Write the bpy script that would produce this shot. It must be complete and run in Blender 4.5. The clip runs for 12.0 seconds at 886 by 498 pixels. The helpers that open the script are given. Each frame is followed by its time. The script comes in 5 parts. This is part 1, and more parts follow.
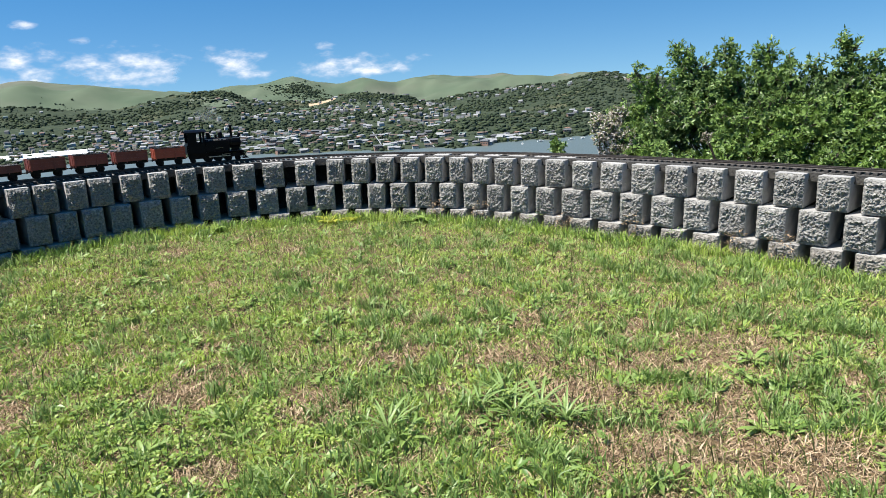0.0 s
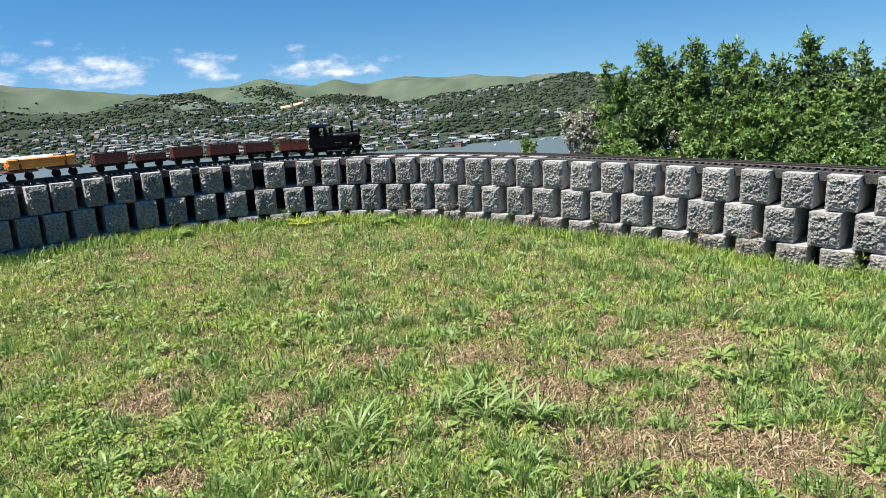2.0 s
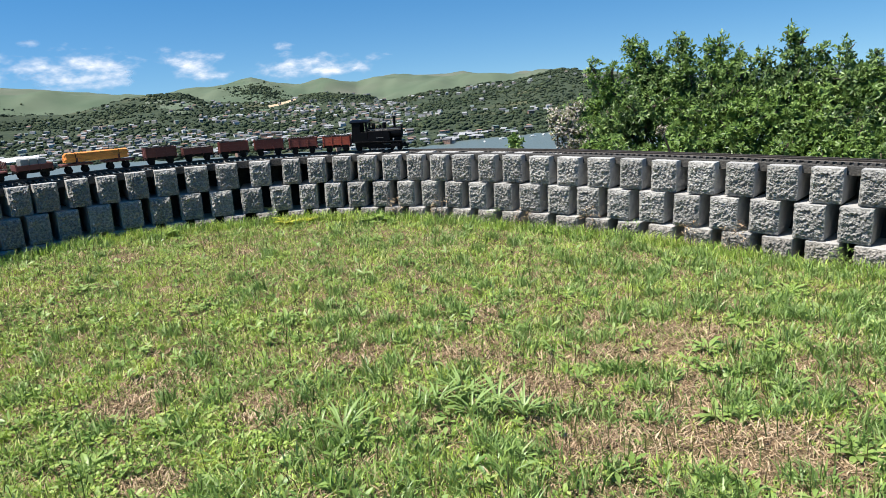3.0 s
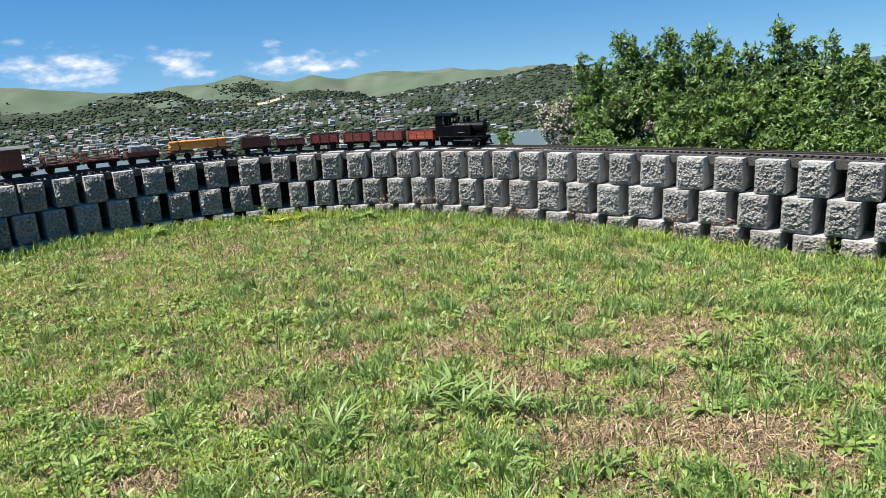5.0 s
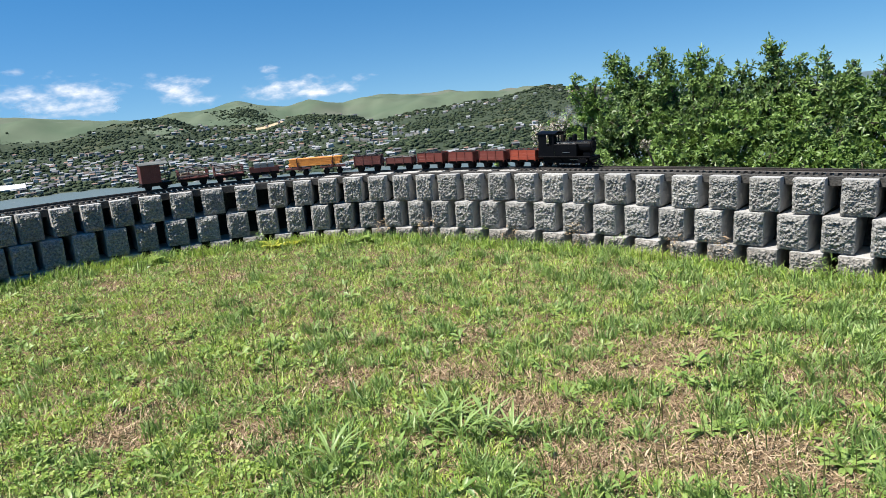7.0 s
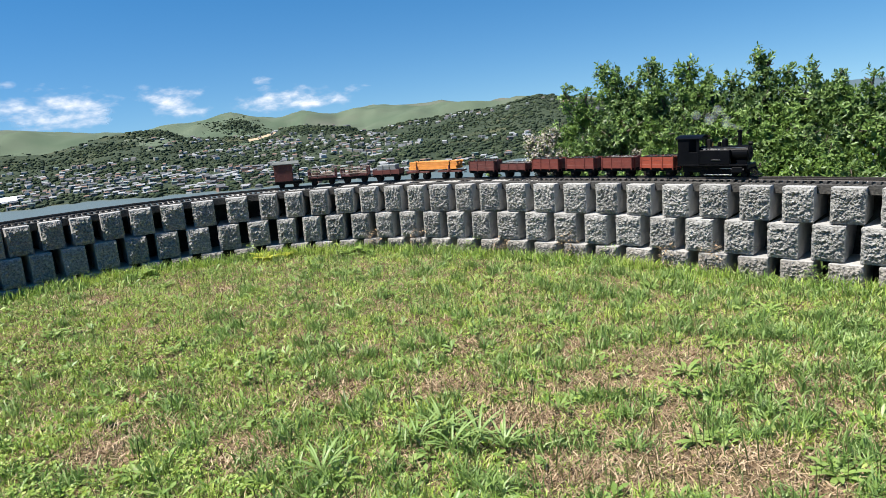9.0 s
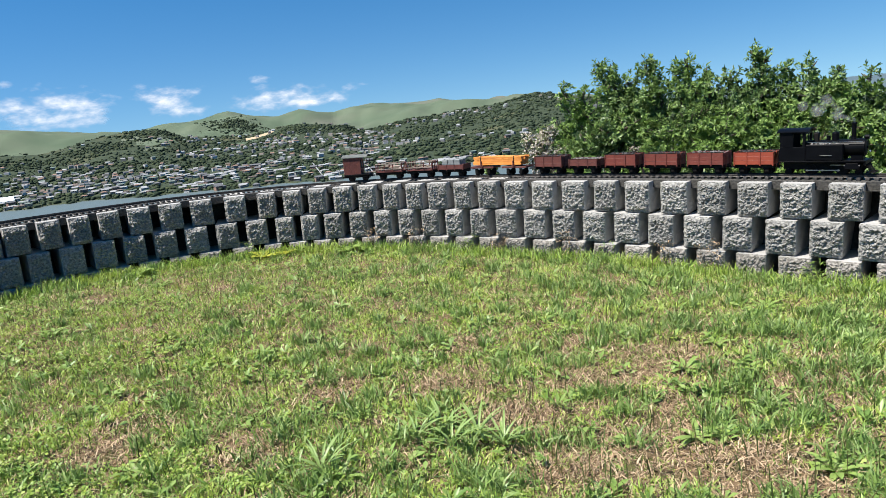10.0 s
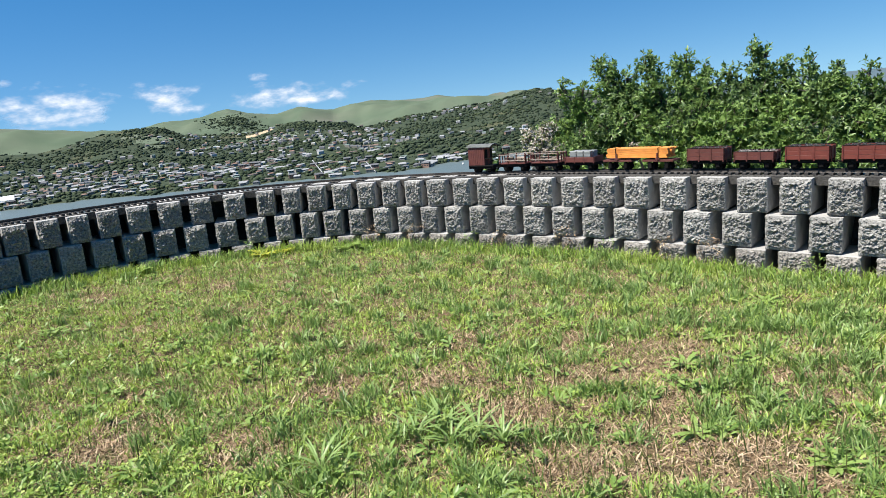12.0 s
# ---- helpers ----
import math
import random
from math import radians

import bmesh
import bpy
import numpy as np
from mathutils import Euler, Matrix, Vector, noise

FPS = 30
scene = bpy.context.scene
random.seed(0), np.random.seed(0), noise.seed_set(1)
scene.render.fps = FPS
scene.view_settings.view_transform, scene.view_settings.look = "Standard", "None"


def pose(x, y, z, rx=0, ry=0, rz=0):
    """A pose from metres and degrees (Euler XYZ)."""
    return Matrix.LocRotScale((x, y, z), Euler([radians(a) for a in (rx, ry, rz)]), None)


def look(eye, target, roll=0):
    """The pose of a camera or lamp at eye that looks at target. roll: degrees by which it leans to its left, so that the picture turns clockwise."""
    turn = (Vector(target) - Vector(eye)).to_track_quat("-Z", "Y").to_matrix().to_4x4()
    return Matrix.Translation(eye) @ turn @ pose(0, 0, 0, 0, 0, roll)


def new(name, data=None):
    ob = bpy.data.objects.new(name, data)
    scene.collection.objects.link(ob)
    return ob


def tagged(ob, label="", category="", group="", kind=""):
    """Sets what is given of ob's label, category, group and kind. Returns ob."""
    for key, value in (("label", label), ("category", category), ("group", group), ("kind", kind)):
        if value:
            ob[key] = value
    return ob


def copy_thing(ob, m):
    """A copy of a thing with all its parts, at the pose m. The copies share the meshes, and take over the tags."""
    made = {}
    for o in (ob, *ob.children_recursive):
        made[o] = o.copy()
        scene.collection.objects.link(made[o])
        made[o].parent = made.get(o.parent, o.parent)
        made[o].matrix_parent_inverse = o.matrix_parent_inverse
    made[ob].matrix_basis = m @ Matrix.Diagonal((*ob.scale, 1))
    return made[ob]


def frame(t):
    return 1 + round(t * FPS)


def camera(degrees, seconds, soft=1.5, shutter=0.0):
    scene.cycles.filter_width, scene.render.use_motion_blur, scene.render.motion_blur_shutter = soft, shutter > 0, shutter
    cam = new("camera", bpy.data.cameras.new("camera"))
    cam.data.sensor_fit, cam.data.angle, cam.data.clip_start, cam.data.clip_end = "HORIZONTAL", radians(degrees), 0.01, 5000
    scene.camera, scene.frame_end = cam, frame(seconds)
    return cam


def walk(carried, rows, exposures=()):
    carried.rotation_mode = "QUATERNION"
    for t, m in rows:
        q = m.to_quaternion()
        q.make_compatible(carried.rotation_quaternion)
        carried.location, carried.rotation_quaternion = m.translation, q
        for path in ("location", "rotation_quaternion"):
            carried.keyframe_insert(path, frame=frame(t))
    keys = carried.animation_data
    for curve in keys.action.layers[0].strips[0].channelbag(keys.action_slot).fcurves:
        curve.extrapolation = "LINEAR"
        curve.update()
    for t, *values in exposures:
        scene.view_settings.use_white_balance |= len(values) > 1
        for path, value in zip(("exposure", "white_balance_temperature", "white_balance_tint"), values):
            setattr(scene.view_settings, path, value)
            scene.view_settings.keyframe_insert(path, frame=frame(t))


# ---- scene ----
cam = camera(65.8, 12.0, soft=0.8)
PATH = [
    (0, (-0.055, -0.018, 0.852), (-0.214, 1.919, 0.382), -3.5),
    (0.5, (-0.057, -0.016, 0.841), (-0.182, 1.924, 0.371), -3.2),
    (1, (-0.049, -0.011, 0.845), (-0.151, 1.929, 0.372), -3.5),
    (1.5, (-0.04, -0.009, 0.846), (-0.136, 1.932, 0.375), -3.7),
    (2, (-0.04, -0.003, 0.845), (-0.125, 1.939, 0.374), -3.8),
    (2.5, (-0.031, 0.0, 0.843), (-0.108, 1.941, 0.368), -4.1),
    (3, (-0.024, 0.005, 0.838), (-0.082, 1.945, 0.358), -4.3),
    (5, (-0.022, 0.006, 0.837), (-0.054, 1.945, 0.346), -4.6),
    (5.5, (-0.016, 0.01, 0.84), (-0.046, 1.95, 0.357), -5.0),
    (6, (-0.013, 0.009, 0.843), (-0.037, 1.956, 0.385), -5.0),
    (6.5, (-0.015, 0.01, 0.845), (-0.036, 1.961, 0.405), -5.1),
    (7, (-0.008, 0.009, 0.845), (-0.034, 1.962, 0.413), -5.6),
    (9, (0.002, 0.015, 0.847), (-0.003, 1.974, 0.441), -5.9),
    (9.5, (-0.001, 0.013, 0.845), (-0.002, 1.971, 0.437), -5.9),
    (10, (0.0, 0.015, 0.845), (0.0, 1.972, 0.434), -6.1),
    (10.5, (0.002, 0.015, 0.847), (-0.001, 1.972, 0.432), -6.4),
    (11, (0.007, 0.016, 0.847), (0.001, 1.972, 0.429), -6.5),
    (11.5, (0.005, 0.018, 0.845), (0.005, 1.973, 0.426), -6.3),
    (12, (0.005, 0.018, 0.845), (0.003, 1.974, 0.425), -6.4),
]
walk(cam, [(t, look(eye, target, roll)) for t, eye, target, roll in PATH], exposures=((0, 0.97), (12, 0.97)))

# ---- light: a clear midday sky and a high sun, from the left and a little behind ----
SUN_ELEVATION = radians(61)
SUN_SIDE = Vector((-0.93, -0.36, 0)).normalized()
world = bpy.data.worlds.new("world")
scene.world = world
world.use_nodes = True
wn, wl = world.node_tree.nodes, world.node_tree.links
sky = wn.new("ShaderNodeTexSky")
sky.sky_type, sky.sun_disc = "NISHITA", False
sky.sun_elevation = SUN_ELEVATION
sky.sun_rotation = math.atan2(SUN_SIDE.x, SUN_SIDE.y)
sky.air_density, sky.dust_density, sky.ozone_density = 1.0, 0.0, 2.1
# clear sea air: the horizon keeps the blue of the higher sky
wco, wadd = wn.new("ShaderNodeTexCoord"), wn.new("ShaderNodeVectorMath")
wadd.inputs[1].default_value = (0, 0, 0.13)
wl.new(wco.outputs["Generated"], wadd.inputs[0])
wl.new(wadd.outputs[0], sky.inputs["Vector"])
whue = wn.new("ShaderNodeHueSaturation")
whue.inputs["Saturation"].default_value = 1.4
wl.new(sky.outputs[0], whue.inputs["Color"])
wl.new(whue.outputs[0], wn["Background"].inputs[0])
wn["Background"].inputs[1].default_value = 0.068
sun = new("sun", bpy.data.lights.new("sun", "SUN"))
sun.data.energy, sun.data.angle, sun.data.color = 5.0, radians(0.53), (1.0, 0.955, 0.88)
up = math.tan(SUN_ELEVATION)
sun.matrix_world = look((SUN_SIDE.x * 20, SUN_SIDE.y * 20, up * 20), (0, 0, 0))


# ---- materials ----
def material(name):
    m = bpy.data.materials.new(name)
    m.use_nodes = True
    return m, m.node_tree.nodes, m.node_tree.links, m.node_tree.nodes["Principled BSDF"]


def surface(name, dark, light, scale=8.0, rough=0.8, bump=0.0, bump_scale=60.0, metal=0.0, vary=0.0, island=False,
            stain=None, stain_scale=2.0, stain_at=0.55, spec=0.5, gap=0.25):
    """Two tones mixed by noise, an optional stain at a larger scale, a value shift per object or island, and a bump."""
    m, n, l, bsdf = material(name)
    co = n.new("ShaderNodeTexCoord")
    tex = n.new("ShaderNodeTexNoise")
    tex.inputs["Scale"].default_value, tex.inputs["Detail"].default_value = scale, 6
    l.new(co.outputs["Object"], tex.inputs["Vector"])
    ramp = n.new("ShaderNodeValToRGB")
    ramp.color_ramp.elements[0].position, ramp.color_ramp.elements[1].position = 0.5 - gap, 0.5 + gap
    ramp.color_ramp.elements[0].color, ramp.color_ramp.elements[1].color = (*dark, 1), (*light, 1)
    l.new(tex.outputs[0], ramp.inputs[0])
    out = ramp.outputs[0]
    if stain:
        t2 = n.new("ShaderNodeTexNoise")
        t2.inputs["Scale"].default_value, t2.inputs["Detail"].default_value = stain_scale, 5
        l.new(co.outputs["Object"], t2.inputs["Vector"])
        r2 = n.new("ShaderNodeValToRGB")
        r2.color_ramp.elements[0].position, r2.color_ramp.elements[1].position = stain_at, stain_at + 0.15
        l.new(t2.outputs[0], r2.inputs[0])
        mix = n.new("ShaderNodeMixRGB")
        l.new(r2.outputs[0], mix.inputs[0])
        l.new(out, mix.inputs[1])
        mix.inputs[2].default_value = (*stain, 1)
        out = mix.outputs[0]
    if vary:
        info = n.new("ShaderNodeNewGeometry" if island else "ShaderNodeObjectInfo")
        rnd = info.outputs["Random Per Island" if island else "Random"]
        hsv = n.new("ShaderNodeHueSaturation")
        mr = n.new("ShaderNodeMapRange")
        mr.inputs["To Min"].default_value, mr.inputs["To Max"].default_value = 1 - vary, 1 + vary
        l.new(rnd, mr.inputs["Value"])
        l.new(mr.outputs[0], hsv.inputs["Value"])
        l.new(out, hsv.inputs["Color"])
        out = hsv.outputs[0]
    l.new(out, bsdf.inputs["Base Color"])
    bsdf.inputs["Roughness"].default_value, bsdf.inputs["Metallic"].default_value = rough, metal
    bsdf.inputs["Specular IOR Level"].default_value = spec
    if bump:
        t3 = n.new("ShaderNodeTexNoise")
        t3.inputs["Scale"].default_value, t3.inputs["Detail"].default_value = bump_scale, 8
        l.new(co.outputs["Object"], t3.inputs["Vector"])
        b = n.new("ShaderNodeBump")
        b.inputs["Strength"].default_value, b.inputs["Distance"].default_value = bump, 0.6 / bump_scale
        l.new(t3.outputs[0], b.inputs["Height"])
        l.new(b.outputs[0], bsdf.inputs["Normal"])
    return m


def foliage(name, colours, rough=0.5, glow=0.35, spec=0.5, patch=None):
    """Leaves: a colour by island, drawn in patches towards one of two other tones, light let through from behind."""
    m, n, l, bsdf = material(name)
    geo = n.new("ShaderNodeNewGeometry")
    ramp = n.new("ShaderNodeValToRGB")
    ramp.color_ramp.interpolation = "LINEAR"
    while len(ramp.color_ramp.elements) < len(colours):
        ramp.color_ramp.elements.new(0.5)
    for i, (e, c) in enumerate(zip(ramp.color_ramp.elements, colours)):
        e.position, e.color = i / (len(colours) - 1), (*c, 1)
    l.new(geo.outputs["Random Per Island"], ramp.inputs[0])
    out = ramp.outputs[0]
    if patch:
        co, tex = n.new("ShaderNodeTexCoord"), n.new("ShaderNodeTexNoise")
        tex.inputs["Scale"].default_value, tex.inputs["Detail"].default_value = patch[2], 3
        l.new(co.outputs["Object"], tex.inputs["Vector"])
        for tone, lo, hi in ((patch[0], 0.50, 0.62), (patch[1], 0.50, 0.38)):
            mr, mix2 = n.new("ShaderNodeMapRange"), n.new("ShaderNodeMixRGB")
            mr.inputs["From Min"].default_value, mr.inputs["From Max"].default_value = lo, hi
            mr.inputs["To Max"].default_value = patch[3]
            l.new(tex.outputs[0], mr.inputs["Value"])
            l.new(mr.outputs[0], mix2.inputs[0])
            l.new(out, mix2.inputs[1])
            mix2.inputs[2].default_value = (*tone, 1)
            out = mix2.outputs[0]
    l.new(out, bsdf.inputs["Base Color"])
    bsdf.inputs["Roughness"].default_value = rough
    bsdf.inputs["Specular IOR Level"].default_value = spec
    tr = n.new("ShaderNodeBsdfTranslucent")
    mix = n.new("ShaderNodeMixShader")
    mix.inputs[0].default_value = glow
    l.new(out, tr.inputs[0])
    l.new(bsdf.outputs[0], mix.inputs[1])
    l.new(tr.outputs[0], mix.inputs[2])
    l.new(mix.outputs[0], n["Material Output"].inputs[0])
    return m


BLOCK = surface("split concrete", (0.085, 0.082, 0.075), (0.37, 0.36, 0.335), 95, 0.95, 1.0, 190, vary=0.14, stain=(0.20, 0.19, 0.16), stain_scale=5, stain_at=0.6)
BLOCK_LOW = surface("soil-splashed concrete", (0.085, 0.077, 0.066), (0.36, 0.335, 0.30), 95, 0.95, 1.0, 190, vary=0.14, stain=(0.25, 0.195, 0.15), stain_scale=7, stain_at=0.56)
BLOCK_SMOOTH = surface("cast concrete", (0.28, 0.275, 0.265), (0.42, 0.41, 0.39), 18, 0.9, 0.35, 160, vary=0.1, stain=(0.17, 0.165, 0.15), stain_scale=6, stain_at=0.58)
BED = surface("track bed", (0.025, 0.023, 0.021), (0.085, 0.080, 0.072), 90, 0.95, 0.8, 120, stain=(0.07, 0.064, 0.054), stain_scale=3)
SOIL = surface("dry soil and thatch", (0.035, 0.025, 0.014), (0.28, 0.195, 0.115), 130, 1.0, 1.0, 90, stain=(0.085, 0.08, 0.032), stain_scale=9, stain_at=0.5, spec=0.1)
SCRUB = surface("hillside scrub", (0.020, 0.033, 0.022), (0.060, 0.074, 0.044), 0.09, 0.95, stain=(0.090, 0.092, 0.052), stain_scale=0.006, stain_at=0.58, spec=0.1)
# distance haze is mixed into these pasture greens: paler and bluer
HAZED_PASTURE = surface("hazed hill pasture", (0.068, 0.100, 0.064), (0.112, 0.138, 0.094), 0.004, 0.95, stain=(0.128, 0.132, 0.104), stain_scale=0.0016, stain_at=0.5, spec=0.1)
CLAY = surface("bare clay", (0.34, 0.24, 0.15), (0.50, 0.38, 0.26), 0.05, 0.95, spec=0.1)
GRASS = foliage("grass blades", [(0.06, 0.135, 0.018), (0.25, 0.40, 0.058), (0.50, 0.62, 0.15), (0.12, 0.25, 0.04), (0.60, 0.60, 0.26), (0.21, 0.35, 0.048), (0.39, 0.54, 0.085)], 0.5, 0.26, 0.45, patch=((0.40, 0.48, 0.08), (0.11, 0.21, 0.06), 5.0, 0.45))
TUFT = foliage("darker grass tufts", [(0.08, 0.15, 0.030), (0.19, 0.30, 0.075), (0.34, 0.44, 0.16), (0.12, 0.22, 0.045), (0.25, 0.36, 0.08)], 0.45, 0.3, 0.5)
STALK = foliage("thin dark stalks", [(0.045, 0.075, 0.018), (0.10, 0.15, 0.035), (0.13, 0.10, 0.045), (0.07, 0.12, 0.03)], 0.6, 0.2, 0.3)
STRAW = foliage("dry straw", [(0.35, 0.24, 0.145), (0.60, 0.47, 0.31), (0.10, 0.065, 0.036), (0.44, 0.32, 0.20), (0.23, 0.155, 0.09)], 0.8, 0.1, 0.25)
WEED = foliage("broad weed leaves", [(0.10, 0.19, 0.035), (0.24, 0.34, 0.085), (0.16, 0.27, 0.055), (0.33, 0.42, 0.13)], 0.42, 0.28, 0.5)
CLOVER = foliage("clover leaves", [(0.19, 0.30, 0.045), (0.37, 0.47, 0.10), (0.13, 0.23, 0.035), (0.46, 0.53, 0.16)], 0.45, 0.33, 0.4)
YELLOW = foliage("yellowed leaves", [(0.42, 0.46, 0.05), (0.55, 0.55, 0.10), (0.34, 0.44, 0.05)], 0.5, 0.45, 0.4)
LEAF = foliage("glossy shrub leaves", [(0.055, 0.105, 0.027), (0.140, 0.230, 0.055), (0.31, 0.44, 0.13), (0.078, 0.145, 0.037), (0.20, 0.31, 0.075)], 0.42, 0.34, 0.45, patch=((0.125, 0.215, 0.035), (0.026, 0.056, 0.020), 2.4, 0.55))
BLOSSOM = foliage("faded blossom", [(0.45, 0.40, 0.35), (0.60, 0.56, 0.50), (0.30, 0.24, 0.18), (0.10, 0.15, 0.05), (0.22, 0.26, 0.12)], 0.8, 0.25, 0.2)
TREES = foliage("far trees", [(0.020, 0.034, 0.023), (0.046, 0.064, 0.036), (0.030, 0.046, 0.030), (0.070, 0.090, 0.044), (0.034, 0.048, 0.036)], 0.9, 0.0, 0.1)
BARK = surface("bark", (0.07, 0.055, 0.04), (0.16, 0.13, 0.10), 40, 0.9, 0.8, 80)
SLEEPER = surface("dark sleeper", (0.022, 0.020, 0.019), (0.06, 0.055, 0.05), 60, 0.85, 0.3, 150, vary=0.3)
RAIL = surface("rusty rail", (0.022, 0.019, 0.017), (0.055, 0.045, 0.038), 60, 0.6, 0.2, 200, metal=0.3)
RED = surface("red oxide paint", (0.20, 0.032, 0.015), (0.30, 0.055, 0.024), 30, 0.55, 0.15, 120, stain=(0.15, 0.035, 0.02), stain_scale=14, stain_at=0.6)
DULL_RED = surface("dull red paint", (0.105, 0.020, 0.013), (0.165, 0.033, 0.020), 30, 0.6, 0.15, 120, stain=(0.09, 0.028, 0.02), stain_scale=14, stain_at=0.56)
BROWN = surface("weathered maroon paint", (0.075, 0.019, 0.014), (0.125, 0.032, 0.023), 30, 0.65, 0.2, 120, stain=(0.08, 0.03, 0.025), stain_scale=14, stain_at=0.58)
BLACK = surface("black enamel", (0.0016, 0.0017, 0.0024), (0.004, 0.0042, 0.0055), 20, 0.42, 0.05, 120, spec=0.09)
STEEL = surface("bright steel", (0.30, 0.30, 0.30), (0.45, 0.44, 0.42), 40, 0.35, metal=1.0)
BRASS = surface("brass", (0.45, 0.30, 0.10), (0.6, 0.42, 0.16), 40, 0.3, metal=1.0)
IRON = surface("dark iron", (0.004, 0.004, 0.004), (0.013, 0.012, 0.011), 40, 0.7, 0.2, 150, spec=0.1)
COAL = surface("coal", (0.012, 0.012, 0.012), (0.05, 0.048, 0.046), 120, 0.6, 0.6, 200)
SPOIL = surface("grey spoil", (0.07, 0.065, 0.06), (0.27, 0.25, 0.23), 140, 0.9, 0.6, 200)
PINE = surface("fresh sawn timber", (0.56, 0.19, 0.030), (0.72, 0.28, 0.05), 30, 0.6, 0.2, 120, vary=0.14)
CRATE = surface("galvanised crate", (0.15, 0.16, 0.155), (0.26, 0.27, 0.26), 40, 0.6)
VAN_ROOF = surface("weathered canvas roof", (0.07, 0.075, 0.07), (0.15, 0.16, 0.15), 30, 0.8, 0.3, 120)
GREYWOOD = surface("weathered timber", (0.20, 0.15, 0.12), (0.36, 0.29, 0.24), 50, 0.8, 0.3, 120, vary=0.15)
ROOF_WHITE = surface("white roof sheet", (0.72, 0.74, 0.75), (0.82, 0.83, 0.83), 3, 0.5)
GREY_WALL = surface("grey cladding", (0.16, 0.16, 0.165), (0.23, 0.23, 0.235), 3, 0.8)
HOUSE_WALLS = [surface("house wall " + w, tuple(0.85 * v for v in c), c, 0.6, 0.8) for w, c in
               (("white", (0.46, 0.46, 0.45)), ("cream", (0.30, 0.28, 0.24)), ("grey", (0.17, 0.175, 0.18)), ("brick", (0.26, 0.16, 0.12)))]
HOUSE_ROOFS = [surface("house roof " + w, tuple(0.8 * v for v in c), c, 0.6, 0.75) for w, c in
               (("slate", (0.10, 0.105, 0.115)), ("pale", (0.28, 0.29, 0.30)), ("brown", (0.12, 0.09, 0.075)), ("terracotta", (0.22, 0.13, 0.095)), ("green", (0.12, 0.165, 0.145)))]
PANE = surface("dark window", (0.03, 0.035, 0.04), (0.06, 0.07, 0.08), 1.0, 0.15)

m, n, l, bsdf = material("bay water")
WATER = m
bsdf.inputs["Base Color"].default_value = (0.10, 0.128, 0.122, 1)
bsdf.inputs["Specular IOR Level"].default_value = 0.3
bsdf.inputs["Roughness"].default_value = 0.4
tc, wave, bmp = n.new("ShaderNodeTexCoord"), n.new("ShaderNodeTexNoise"), n.new("ShaderNodeBump")
wave.inputs["Scale"].default_value, wave.inputs["Detail"].default_value = 0.25, 5
bmp.inputs["Strength"].default_value, bmp.inputs["Distance"].default_value = 0.5, 1.0
l.new(tc.outputs["Object"], wave.inputs["Vector"])
l.new(wave.outputs[0], bmp.inputs["Height"])
l.new(bmp.outputs[0], bsdf.inputs["Normal"])


# ---- mesh helpers ----
def mesh_ob(name, bm, mat, smooth=False):
    me = bpy.data.meshes.new(name)
    bm.normal_update()
    bm.to_mesh(me)
    bm.free()
    if smooth:
        me.polygons.foreach_set("use_smooth", [True] * len(me.polygons))
    for mm in (mat if isinstance(mat, (list, tuple)) else [mat]):
        me.materials.append(mm)
    return new(name, me)


def part(name, bm, mat, parent, label="", at=None, smooth=False):
    ob = mesh_ob(name, bm, mat, smooth)
    ob.parent = parent
    if at is not None:
        ob.matrix_basis = at
    return tagged(ob, label) if label else ob


def shared(name, data, parent, at):
    ob = new(name, data)
    ob.parent = parent
    ob.matrix_basis = at
    return ob


def arrays_ob(name, verts, faces, mat, smooth=False):
    me = bpy.data.meshes.new(name)
    me.from_pydata(verts, [], faces)
    me.materials.append(mat)
    if smooth:
        me.polygons.foreach_set("use_smooth", [True] * len(me.polygons))
    return new(name, me)


def quads_ob(name, verts, loops, sizes, mat, smooth=False):
    """A large mesh from numpy arrays: vertices, loop vertex indices and the corner count of each face."""
    me = bpy.data.meshes.new(name)
    me.vertices.add(len(verts))
    me.vertices.foreach_set("co", np.asarray(verts, np.float32).ravel())
    me.loops.add(len(loops))
    me.loops.foreach_set("vertex_index", np.asarray(loops, np.int32))
    me.polygons.add(len(sizes))
    me.polygons.foreach_set("loop_start", np.r_[0, np.cumsum(sizes)[:-1]].astype(np.int32))
    me.update(calc_edges=True)
    me.validate()
    me.materials.append(mat)
    if smooth:
        me.polygons.foreach_set("use_smooth", [True] * len(me.polygons))
    return new(name, me)


def box(bm, x0, x1, y0, y1, z0, z1, bevel=0.0, m=None):
    r = bmesh.ops.create_cube(bm, size=1.0, matrix=Matrix.Translation(((x0 + x1) / 2, (y0 + y1) / 2, (z0 + z1) / 2)) @ Matrix.Diagonal((x1 - x0, y1 - y0, z1 - z0, 1)))
    vs = r["verts"]
    if bevel:
        es = list({e for v in vs for e in v.link_edges})
        vs = list({v for f in bmesh.ops.bevel(bm, geom=es, offset=bevel, segments=1, affect="EDGES", profile=0.5)["faces"] for v in f.verts} | {v for v in vs if v.is_valid})
    if m is not None:
        bmesh.ops.transform(bm, matrix=m, verts=vs)
    return bm


def tube(bm, a, b, r0, r1=None, seg=12):
    a, b = Vector(a), Vector(b)
    d = b - a
    q = d.to_track_quat("Z", "Y").to_matrix().to_4x4()
    bmesh.ops.create_cone(bm, cap_ends=True, segments=seg, radius1=r0, radius2=r0 if r1 is None else r1, depth=d.length,
                          matrix=Matrix.Translation((a + b) / 2) @ q)
    return bm


def fresh():
    return bmesh.new()


